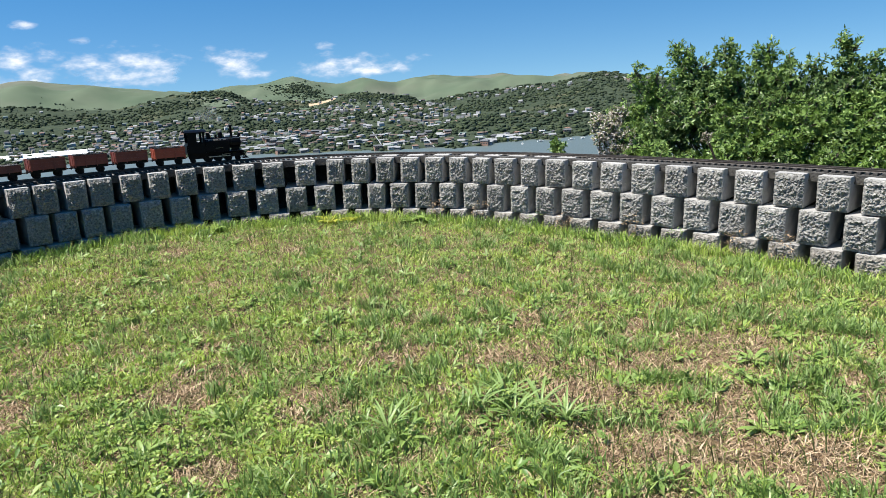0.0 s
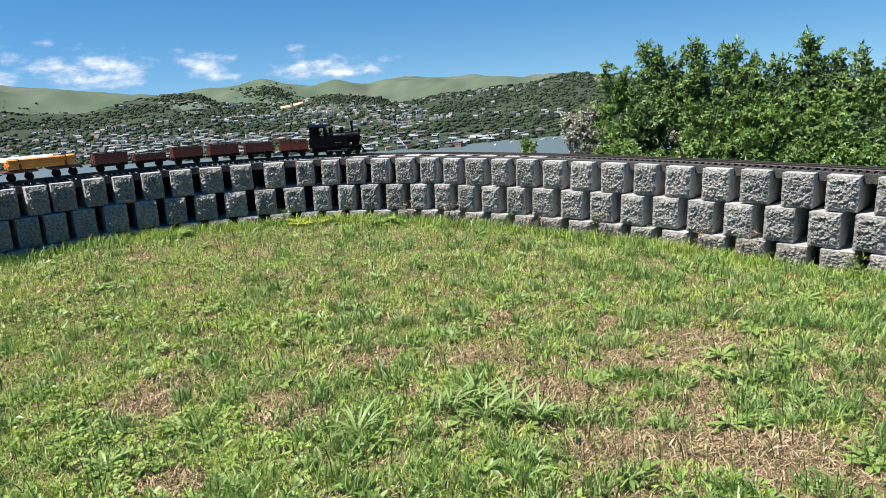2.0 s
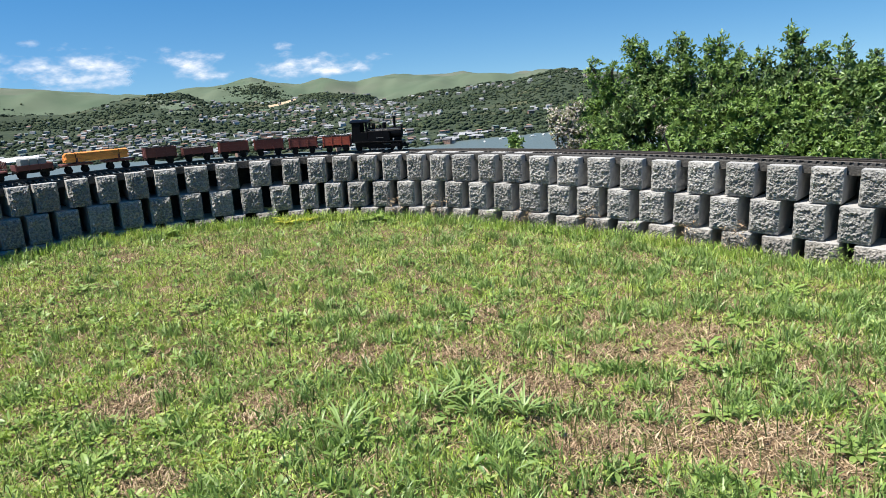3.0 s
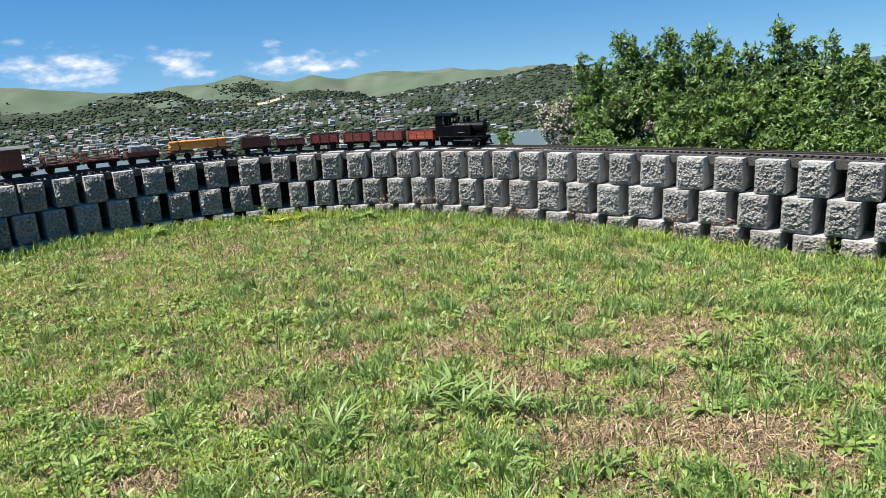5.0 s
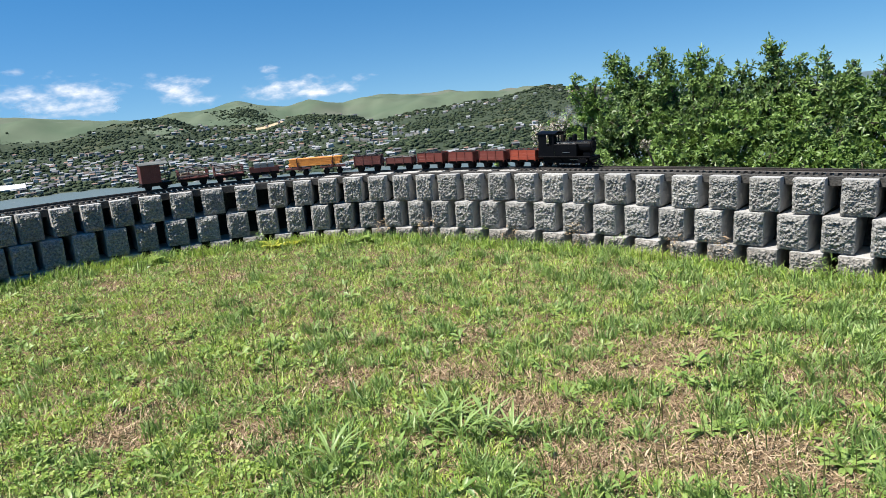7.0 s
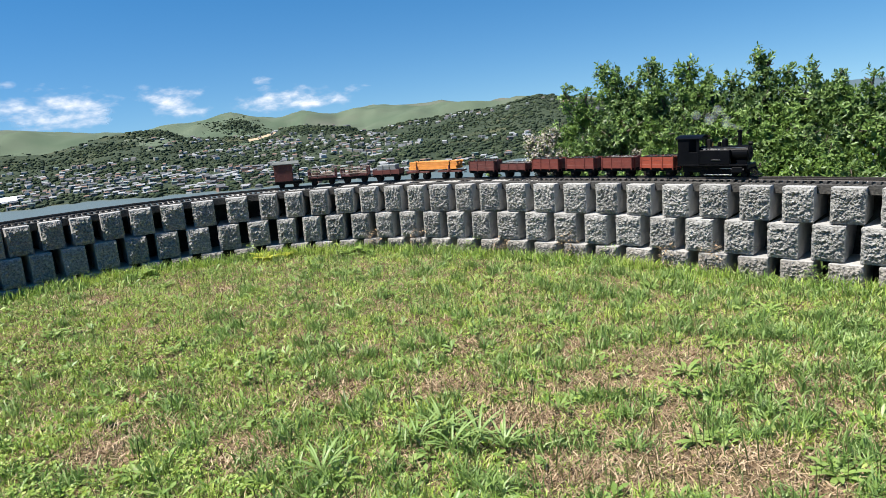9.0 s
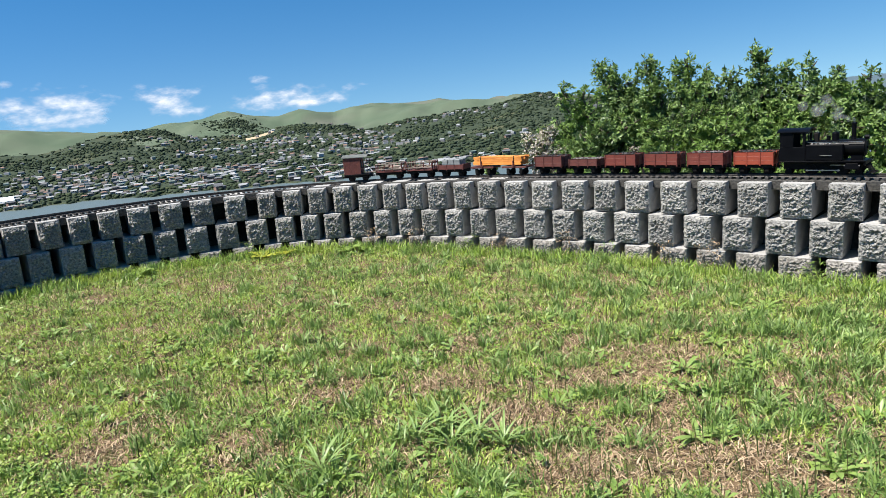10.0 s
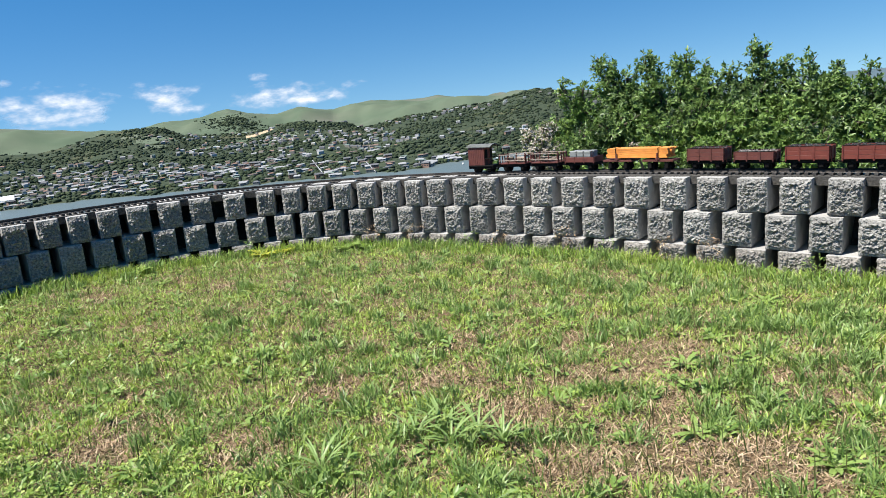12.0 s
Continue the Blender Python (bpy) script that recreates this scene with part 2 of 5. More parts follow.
# ---- the plan: one curve for the wall's top front edge ----
STEP = 0.01
ARC = np.arange(-520, 421) * STEP
MID = 520


KNOTS = (-3.2, -2.4, -1.6, -0.8, 0.0, 0.8, 1.6, 2.3)
BENDS = (0.1601, 0.3969, 0.6252, 0.6155, 0.2394, 0.1118, 0.0243, -0.065)
BEND = np.interp(ARC, KNOTS, BENDS)
HEAD = -0.551 - (np.cumsum(BEND) - np.cumsum(BEND)[MID]) * STEP
CX, CY = np.cumsum(np.cos(HEAD)) * STEP, np.cumsum(np.sin(HEAD)) * STEP
CX, CY = CX - CX[MID] + 0.2587, CY - CY[MID] + 3.7915


def on_wall(s, out=0.0):
    """Place and heading on the wall's curve at arc s, out metres behind its face."""
    h = float(np.interp(s, ARC, HEAD))
    return float(np.interp(s, ARC, CX)) - math.sin(h) * out, float(np.interp(s, ARC, CY)) + math.cos(h) * out, h


FALL = 0.0245
TILT = Matrix.Rotation(math.atan(FALL), 4, "Y")


def top_at(x):
    """Height of the wall's top, which falls gently from left to right."""
    return 0.41 - FALL * x

# ---- ground: one sheet from the lawn down to the bay, under it, and up the far hills ----
RIDGE_FAR = ((-60, 1.2), (-36.0, 1.56), (-34.3, 1.66), (-32.6, 1.53), (-30.8, 1.28), (-29.0, 1.06), (-27.5, 0.89), (-26.3, 0.61), (-25.4, 0.30), (-23.6, 0.11), (-21.0, 0.42), (-18.9, 0.68), (-17.5, 0.82), (-16.7, 0.94),
             (-15.8, 1.07), (-14.9, 0.89), (-13.8, 0.56), (-12.7, 0.41), (-11.8, 0.35), (-10.4, 0.58), (-9.1, 0.46), (-7.7, 0.25), (-6.1, 0.51), (-4.6, 0.68), (-3.1, 0.46), (-0.4, 0.34), (1.0, 0.44), (2.1, 0.24), (4.8, -0.15), (6.0, 0.01), (9.0, -0.05), (13.3, -0.6), (22, -2.1), (60, -2.4))
RIDGE_MID = ((-60, 0.2), (-36.3, 0.10), (-34.3, -0.05), (-32.2, -0.38), (-29.2, -0.58), (-27.6, -0.34), (-25.6, 0.13), (-24.4, 0.28), (-23.3, 0.34), (-21.9, 0.32), (-20.8, 0.25), (-20.0, -0.12), (-19.4, -0.42), (-16.8, -0.72),
             (-14.2, -0.89), (-13.0, -0.74), (-12.1, -0.48), (-11.2, -0.41), (-10.1, -0.43), (-8.7, -0.65), (-7.1, -0.83), (-6.2, -1.16), (-5.5, -1.45), (-4.6, -1.38), (-3.2, -1.16), (-1.8, -0.97), (0.0, -0.9), (2.3, -0.67), (4.1, -0.62), (5.9, -0.47),
             (7.1, -0.23), (7.9, -0.03), (9.0, 0.06), (9.9, -0.03), (10.8, -0.28), (13.3, -0.7), (22, -2.3), (60, -2.6))
SEA = -96.0
MID_R, FAR_R = 2350.0, 4250.0
SHORE_DIP = ((-60, 4.1), (-32, 4.2), (-29, 4.18), (-19, 4.75), (-10, 5.1), (-3, 5.3), (1.3, 5.1), (6, 4.9), (8, 4.8), (60, 4.6))


def ridge(table, az):
    return np.interp(az, [a for a, _ in table], [e for _, e in table])


def wavy(x, y, scale, seed):
    """Cheap smooth noise from a few sines, about -1 to 1."""
    r = np.random.RandomState(seed)
    v = 0
    for i in range(6):
        a, p, k = r.uniform(0, 6.28), r.uniform(0, 6.28), (1.0, 1.3, 1.9, 2.7, 3.9, 5.3)[i] / scale
        v = v + np.sin((x * math.cos(a) + y * math.sin(a)) * k * 6.28 + p) / (1 + 0.6 * i)
    return v / 2.4


def shore_at(az):
    return (0.85 - SEA) / np.tan(np.radians(ridge(SHORE_DIP, az))) + 14 * np.sin(az * 0.9) + 8 * np.sin(az * 2.3)


def land(x, y):
    """Height of the ground sheet."""
    r = np.hypot(x, y) + 1e-6
    az = np.degrees(np.arctan2(x, y))
    fore = np.clip((75 - np.abs(az)) / 20, 0, 1)
    near = -np.clip((r - 5.6) * 0.45, 0, None)
    bank = np.clip((y - 1.5) / 1.7, 0, 1)
    bank = bank * bank * (3 - 2 * bank) * (0.026 - 0.039 * np.clip(x, -3.2, 2.2)) * np.clip((5.6 - r) / 0.8, 0, 1)
    near = np.maximum(near, -np.minimum(99.0, 2.5 + 0.2 * r)) * fore + bank
    sh = shore_at(az)
    mid_z = 0.85 + MID_R * np.tan(np.radians(ridge(RIDGE_MID, az)))
    far_z = 0.85 + FAR_R * np.tan(np.radians(ridge(RIDGE_FAR, az)))
    u = np.clip((r - sh) / (MID_R - sh), 0, 1)
    z1 = SEA - 2.5 + (mid_z - SEA + 2.5) * (0.25 * u + 0.75 * u ** 1.5) + (wavy(x, y, 620, 3) * 26 + wavy(x, y, 260, 4) * 14) * u * (1 - u) + 3.0 * np.clip((r - sh) / 12, 0, 1)
    v = np.clip((r - MID_R) / (FAR_R - MID_R), 0, 1)
    dip = -55 * np.sin(np.pi * np.clip(v / 0.5, 0, 1)) * (v < 0.5)
    z2 = mid_z + 3.0 + dip + (far_z - mid_z) * v * v * (3 - 2 * v) + wavy(x, y, 1300, 5) * 22 * v * (1 - v) * 3 + (wavy(x, y, 640, 6) * 75 + wavy(x, y, 300, 7) * 42) * v * (1 - v)
    z3 = far_z + 3.0 - (r - FAR_R) * 0.08
    far = np.where(r < MID_R, z1, np.where(r < FAR_R, z2, z3))
    return np.where(r < sh, near, np.where(fore > 0, far * fore + near * (1 - fore), near))


def build_ground():
    az = np.radians(np.r_[np.arange(-180, -48, 6.0), np.arange(-48, 48.01, 0.2), np.arange(54, 180, 6.0)])
    rr = np.r_[0.0, np.arange(0.3, 7.0, 0.12), np.geomspace(7.4, 960, 36), np.arange(970, 1400, 10), np.arange(1415, 2360, 17), np.arange(2380, 4260, 34), 4300, 4400, 4550, 4800]
    A, R = np.meshgrid(az, rr)
    X, Y = np.sin(A) * R, np.cos(A) * R
    Z = land(X, Y)
    Z = Z + np.where(R < 6, wavy(X, Y, 1.3, 9) * 0.012 + wavy(X, Y, 0.35, 10) * 0.005, 0)
    nr, na = X.shape
    i, j = np.meshgrid(np.arange(nr - 1), np.arange(na), indexing="ij")
    k = (j + 1) % na
    quads = np.stack([i * na + j, (i + 1) * na + j, (i + 1) * na + k, i * na + k], -1).reshape(-1, 4)[:, ::-1]
    ob = quads_ob("ground", np.stack([X, Y, Z], -1).reshape(-1, 3), quads.ravel(), np.full(len(quads), 4), SOIL, smooth=True)
    for mm in (SCRUB, HAZED_PASTURE, CLAY):
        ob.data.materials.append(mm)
    rc, ac = R[:-1].ravel(), np.degrees(A[:-1].ravel())
    green = wavy(X[:-1].ravel(), Y[:-1].ravel(), 900, 12)
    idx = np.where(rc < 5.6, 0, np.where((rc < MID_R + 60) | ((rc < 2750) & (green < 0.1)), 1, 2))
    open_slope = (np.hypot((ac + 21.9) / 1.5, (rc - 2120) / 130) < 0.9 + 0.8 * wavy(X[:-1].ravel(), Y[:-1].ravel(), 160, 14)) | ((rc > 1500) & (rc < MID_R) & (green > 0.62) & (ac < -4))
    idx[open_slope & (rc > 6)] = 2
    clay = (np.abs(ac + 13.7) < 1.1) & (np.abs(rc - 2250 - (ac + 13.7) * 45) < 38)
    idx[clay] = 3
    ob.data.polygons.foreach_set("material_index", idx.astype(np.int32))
    return tagged(ob, "hill ground with lawn soil, scrub slopes and green pasture hills pale with haze", "ground", kind="structure")


build_ground()
bm = fresh()
bmesh.ops.create_circle(bm, cap_ends=True, segments=96, radius=3600, matrix=Matrix.Translation((0, 2000, SEA)))
tagged(mesh_ob("water", bm, WATER), "calm grey-blue bay water below the hills", "water", kind="structure")


# ---- the curved wall of split-face blocks ----
def block_mesh(k):
    """A split-face block: rough broken front, smooth sides that taper to the back. Origin at its front left top corner."""
    r = random.Random(40 + k)
    bm = fresh()
    w, hgt, dep, nu, nv = 0.115 + r.uniform(-0.003, 0.003), 0.147, 0.26, 34, 38
    grid = []
    for b in range(nv + 1):
        row = []
        for a in range(nu + 1):
            u, v = a / nu, b / nv
            edge = min(u, 1 - u, v, 1 - v)
            rough = noise.fractal(Vector((u * 11 + k * 7, v * 13, k * 3.1)), 0.35, 2.2, 4) * 0.0085 + 0.007 * noise.noise(Vector((u * 3.1 + k * 5, v * 3.6, k * 1.7)))
            push = -0.012 * min(1, edge * 7) + rough * min(1, 0.25 + edge * 6)
            jag = 0.003 * noise.noise(Vector((u * 9, v * 9, k * 5.0)))
            row.append(bm.verts.new((u * w + jag, push, -v * hgt + (jag if 0 < b < nv else 0))))
        grid.append(row)
    for b in range(nv):
        for a in range(nu):
            bm.faces.new((grid[b][a], grid[b + 1][a], grid[b + 1][a + 1], grid[b][a + 1]))
    t = 0.009
    back = [bm.verts.new(p) for p in ((t, dep, 0), (w - t, dep, 0), (w - t, dep, -hgt), (t, dep, -hgt))]
    smooth = []
    smooth.append(bm.faces.new([*grid[0], back[1], back[0]]))
    smooth.append(bm.faces.new([*reversed(grid[nv]), back[3], back[2]]))
    smooth.append(bm.faces.new([*[grid[b][0] for b in range(nv, -1, -1)], back[0], back[3]]))
    smooth.append(bm.faces.new([*[grid[b][nu] for b in range(nv + 1)], back[2], back[1]]))
    smooth.append(bm.faces.new((back[0], back[1], back[2], back[3])))
    for f in smooth:
        f.material_index = 1
    bmesh.ops.recalc_face_normals(bm, faces=bm.faces)
    me = bpy.data.meshes.new("block")
    bm.to_mesh(me)
    bm.free()
    me.materials.append(BLOCK)
    me.materials.append(BLOCK_SMOOTH)
    return me


BLOCKS = [block_mesh(k) for k in range(9)]
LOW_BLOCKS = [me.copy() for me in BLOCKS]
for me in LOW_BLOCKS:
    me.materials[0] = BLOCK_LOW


def strip(bm, lo, hi, ring, step=0.05):
    """Sweep a closed ring of (out, z) along the wall's curve."""
    rows = []
    for s in np.arange(lo, hi + 1e-6, step):
        rows.append([bm.verts.new((*on_wall(float(s), o)[:2], z + top_at(on_wall(float(s))[0]) - 0.39)) for o, z in ring])
    for a, b in zip(rows, rows[1:]):
        for i in range(len(ring)):
            j = (i + 1) % len(ring)
            bm.faces.new((a[i], a[j], b[j], b[i]))
    bm.faces.new(rows[0])
    bm.faces.new(rows[-1][::-1])
    bmesh.ops.recalc_face_normals(bm, faces=bm.faces)
    return bm


wall = mesh_ob("wall_curved", strip(fresh(), -4.9, 3.9, ((0.055, 0.393), (0.10, 0.393), (0.26, 0.374), (0.37, 0.370), (0.85, 0.0), (0.85, -0.6), (0.17, -0.6), (0.17, 0.09), (0.25, 0.20), (0.25, 0.355), (0.055, 0.355))), BED)
tagged(wall, "curved retaining wall of grey split-face concrete blocks", "wall", kind="structure")
TOP_LEFTS = (-3.122, -3.00, -2.854, -2.735, -2.577, -2.428, -2.280, -2.127, -1.963, -1.794, -1.60, -1.41, -1.259, -1.107, -0.954, -0.799, -0.643, -0.495,
             -0.355, -0.189, -0.036, 0.128, 0.294, 0.467, 0.645, 0.808, 0.986, 1.16, 1.335, 1.509, 1.691, 1.868)
SECOND = (-3.07, -2.932, -2.801, -2.659, -2.504, -2.340, -2.181, -2.02, -1.85, -1.673, -1.499, -1.323, -1.168, -1.025, -0.865, -0.709, -0.553, -0.4, -0.247, -0.088, 0.072,
          0.244, 0.414, 0.586, 0.754, 0.929, 1.1, 1.276, 1.456, 1.629, 1.805)


def extended(row, lo, hi, pitch):
    row = list(row)
    while row[0] > lo:
        row.insert(0, row[0] - pitch)
    while row[-1] < hi:
        row.append(row[-1] + 0.178)
    return row


def lay_course(row, top, out, seed, shapes=BLOCKS):
    r = random.Random(seed)
    for s0, s1 in zip(row, row[1:]):
        x, y, _ = on_wall(s0, out)
        x2, y2, _ = on_wall(s1, out)
        h = math.atan2(y2 - y, x2 - x)
        wide = min(1.08, max(0.90, (math.hypot(x2 - x, y2 - y) - 0.047) / 0.115))
        turn = math.degrees(h) + r.uniform(-1.6, 1.6)
        m = pose(x, y, top_at(x) - top + r.uniform(-0.002, 0.002)) @ TILT @ pose(0, 0, 0, 0, r.uniform(-0.7, 0.7), turn) @ Matrix.Diagonal((wide, 1, 1, 1))
        shared("block", shapes[r.randrange(9)], wall, m)


# ---- garden railway track on top of the wall ----
def track_out(s):
    return 0.12 + 0.14 * np.exp(-((s + 0.6) / 1.1) ** 2)


TX = CX - np.sin(HEAD) * track_out(ARC)
TY = CY + np.cos(HEAD) * track_out(ARC)
TL = np.r_[0, np.cumsum(np.hypot(np.diff(TX), np.diff(TY)))]
TL -= TL[MID]
RAIL_UP = 0.022


def bed_at(x, y):
    """Height of the track bed: a little lower where the track swings away from the wall."""
    i = int(np.argmin((TX - x) ** 2 + (TY - y) ** 2))
    return top_at(x) + 0.004 - 0.13 * float(track_out(ARC[i]) - 0.12)


def on_track(d, side=0.0):
    x, y = float(np.interp(d, TL, TX)), float(np.interp(d, TL, TY))
    x2, y2 = float(np.interp(d + 0.01, TL, TX)), float(np.interp(d + 0.01, TL, TY))
    h = math.atan2(y2 - y, x2 - x)
    return x - math.sin(h) * side, y + math.cos(h) * side, h


def build_track():
    track = tagged(new("railway_track"), "narrow garden railway track with dark sleepers on wall", "track", kind="structure")
    for side in (-0.0225, 0.0225):
        bm = fresh()
        rows = []
        for d in np.arange(-4.9, 4.0, 0.04):
            rows.append([bm.verts.new((*on_track(float(d), side + o)[:2], bed_at(*on_track(float(d))[:2]) + z)) for o, z in ((-0.0035, 0.011), (-0.0012, 0.014), (-0.002, 0.0205), (-0.0014, 0.022), (0.0014, 0.022), (0.002, 0.0205), (0.0012, 0.014), (0.0035, 0.011))])
        for a, b in zip(rows, rows[1:]):
            for i in range(8):
                bm.faces.new((a[i], a[(i + 1) % 8], b[(i + 1) % 8], b[i]))
        bmesh.ops.recalc_face_normals(bm, faces=bm.faces)
        part("rail", bm, RAIL, track, "rusty steel rail")
    bm = box(fresh(), -0.0075, 0.0075, -0.048, 0.048, 0, 0.0115, 0.0012)
    first = part("sleeper", bm, SLEEPER, track, at=pose(0, 0, -5))
    r = random.Random(5)
    d, k = -4.2, 0
    while d < 3.6:
        x, y, h = on_track(d)
        m = pose(x, y, bed_at(x, y) + 0.0005) @ TILT @ pose(0, 0, 0, 0, 0, math.degrees(h) + r.uniform(-2, 2))
        if k:
            shared("sleeper", first.data, track, m)
        else:
            first.matrix_basis = m
        d, k = d + 0.0315, k + 1


build_track()


# ---- train ----
def wheelset(parent, x, radius, seg=20, spokes=False):
    """Two flanged wheels on an axle; turns about its own y axis."""
    bm = fresh()
    for y in (-0.0225, 0.0225):
        q = 1 if y > 0 else -1
        tube(bm, (0, y - 0.003, 0), (0, y + 0.003, 0), radius, seg=seg)
        tube(bm, (0, y - 0.0045 * q, 0), (0, y - 0.003 * q, 0), radius * 1.12, seg=seg)
        tube(bm, (0, y + 0.003 * q, 0), (0, y + 0.005 * q, 0), radius * 0.35, seg=10)
        if spokes:
            for a in range(8):
                c, s = math.cos(a * 0.785), math.sin(a * 0.785)
                tube(bm, (0, y + 0.0035 * q, 0), (c * radius * 0.85, y + 0.0035 * q, s * radius * 0.85), 0.0012, seg=5)
            box(bm, -radius * 0.75, -radius * 0.25, y + 0.001, y + 0.0045, -radius * 0.45, radius * 0.45)
    tube(bm, (0, -0.024, 0), (0, 0.024, 0), 0.002, seg=8)
    ob = part("wheelset", bm, IRON, parent, at=pose(x, 0, radius))
    ob["radius"] = radius
    return ob


def chassis(root, length, sill=0.045, base=0.12, bogies=False):
    bm = fresh()
    for y in (-0.032, 0.032):
        box(bm, -length / 2, length / 2, y - 0.004, y + 0.004, sill - 0.016, sill - 0.001, 0.001)
    for x in (-length / 2 + 0.004, length / 2 - 0.004):
        box(bm, x - 0.004, x + 0.004, -0.045, 0.045, sill - 0.014, sill, 0.001)
    part("underframe", bm, IRON, root)
    for x in (-base / 2, base / 2):
        for y in (-0.033, 0.033):
            bm = box(fresh(), x - 0.010, x + 0.010, y - 0.004, y + 0.004, 0.012, 0.032, 0.002)
            box(bm, x - 0.018, x + 0.018, y - 0.002, y + 0.002, 0.024, 0.028, 0.001)
            part("axle_box", bm, IRON, root)
    for x in (-base / 2, base / 2):
        wheelset(root, x, 0.0165)
    for q in (-1, 1):
        bm = fresh()
        tube(bm, (q * (length / 2), 0, sill - 0.012), (q * (length / 2 + 0.024), 0, sill - 0.012), 0.003, seg=8)
        box(bm, min(q * (length / 2 + 0.006), q * (length / 2 + 0.012)), max(q * (length / 2 + 0.006), q * (length / 2 + 0.012)), -0.007, 0.007, sill - 0.018, sill - 0.006, 0.002)
        part("coupler", bm, IRON, root, "dark iron coupler")


def heap(root, length, width, z, height, mat, seed, label):
    """A loose load: a lumpy bed with stones on it."""
    r = random.Random(seed)
    bm = fresh()
    nx, ny = 22, 10
    g = [[bm.verts.new(((i / nx - 0.5) * length, (j / ny - 0.5) * width,
                        z + height * (0.5 + 0.5 * math.sin(math.pi * j / ny)) * (0.6 + 0.5 * noise.noise(Vector((i * 0.6, j * 0.6, seed)))) + r.uniform(0, 0.002))) for j in range(ny + 1)] for i in range(nx + 1)]
    for i in range(nx):
        for j in range(ny):
            bm.faces.new((g[i][j], g[i + 1][j], g[i + 1][j + 1], g[i][j + 1]))
    for _ in range(110):
        x, y = r.uniform(-0.47, 0.47) * length, r.uniform(-0.45, 0.45) * width
        bmesh.ops.create_icosphere(bm, subdivisions=1, radius=r.uniform(0.0025, 0.0055), matrix=pose(x, y, z + height * r.uniform(0.5, 0.95), r.uniform(0, 90), r.uniform(0, 90)) @ Matrix.Diagonal((1, r.uniform(0.6, 1), r.uniform(0.5, 0.9), 1)))
    part("load", bm, mat, root, label)


def open_wagon(name, label, paint, height, load, load_label, seed, group="wagons of the train"):
    """Four-wheeled open wagon: planked sides, ribs with rivets, end stanchions, chassis and load."""
    root = tagged(new(name), label, "wagon", group)
    L, W, z0 = 0.194, 0.096, 0.045
    bm = box(fresh(), -L / 2, L / 2, -W / 2, W / 2, z0, z0 + 0.005, 0.001)
    part("floor_deck", bm, IRON, root)
    for q in (-1, 1):
        bm = fresh()
        n_pl = 3 if height > 0.05 else 2
        for k in range(n_pl):
            a, b = z0 + height * k / n_pl, z0 + height * (k + 1) / n_pl
            box(bm, -L / 2, L / 2, q * W / 2 - 0.002, q * W / 2 + 0.002, a + 0.0004, b - 0.0004, 0.0006)
        part("side_board", bm, paint, root)
        for x in (-L / 2 + 0.004, -L / 6, L / 6, L / 2 - 0.004):
            bm = box(fresh(), x - 0.003, x + 0.003, q * (W / 2 + 0.0025) - 0.0018, q * (W / 2 + 0.0025) + 0.0018, z0 - 0.006, z0 + height, 0.0006)
            for k in range(5):
                bmesh.ops.create_icosphere(bm, subdivisions=1, radius=0.0013, matrix=Matrix.Translation((x, q * (W / 2 + 0.0046), z0 + height * (0.1 + 0.2 * k))))
            part("rib", bm, paint, root)
        bm = fresh()
        for k in range(3):
            box(bm, q * L / 2 - 0.002, q * L / 2 + 0.002, -W / 2 + 0.002, W / 2 - 0.002, z0 + height * k / 3 + 0.0004, z0 + height * (k + 1) / 3 - 0.0004, 0.0006)
        for y in (-0.024, 0.024):
            box(bm, q * (L / 2 + 0.003) - 0.002, q * (L / 2 + 0.003) + 0.002, y - 0.003, y + 0.003, z0 - 0.01, z0 + height, 0.0006)
        part("end_board", bm, paint, root)
    bm = fresh()
    for q in (-1, 1):
        box(bm, -L / 2 - 0.002, L / 2 + 0.002, q * W / 2 - 0.003, q * W / 2 + 0.003, z0 + height, z0 + height + 0.0022, 0.0006)
    part("capping", bm, IRON, root)
    chassis(root, L)
    if load:
        heap(root, L - 0.008, W - 0.008, z0 + height * 0.62, height * 0.40 + 0.003, load, seed, load_label)
    return root


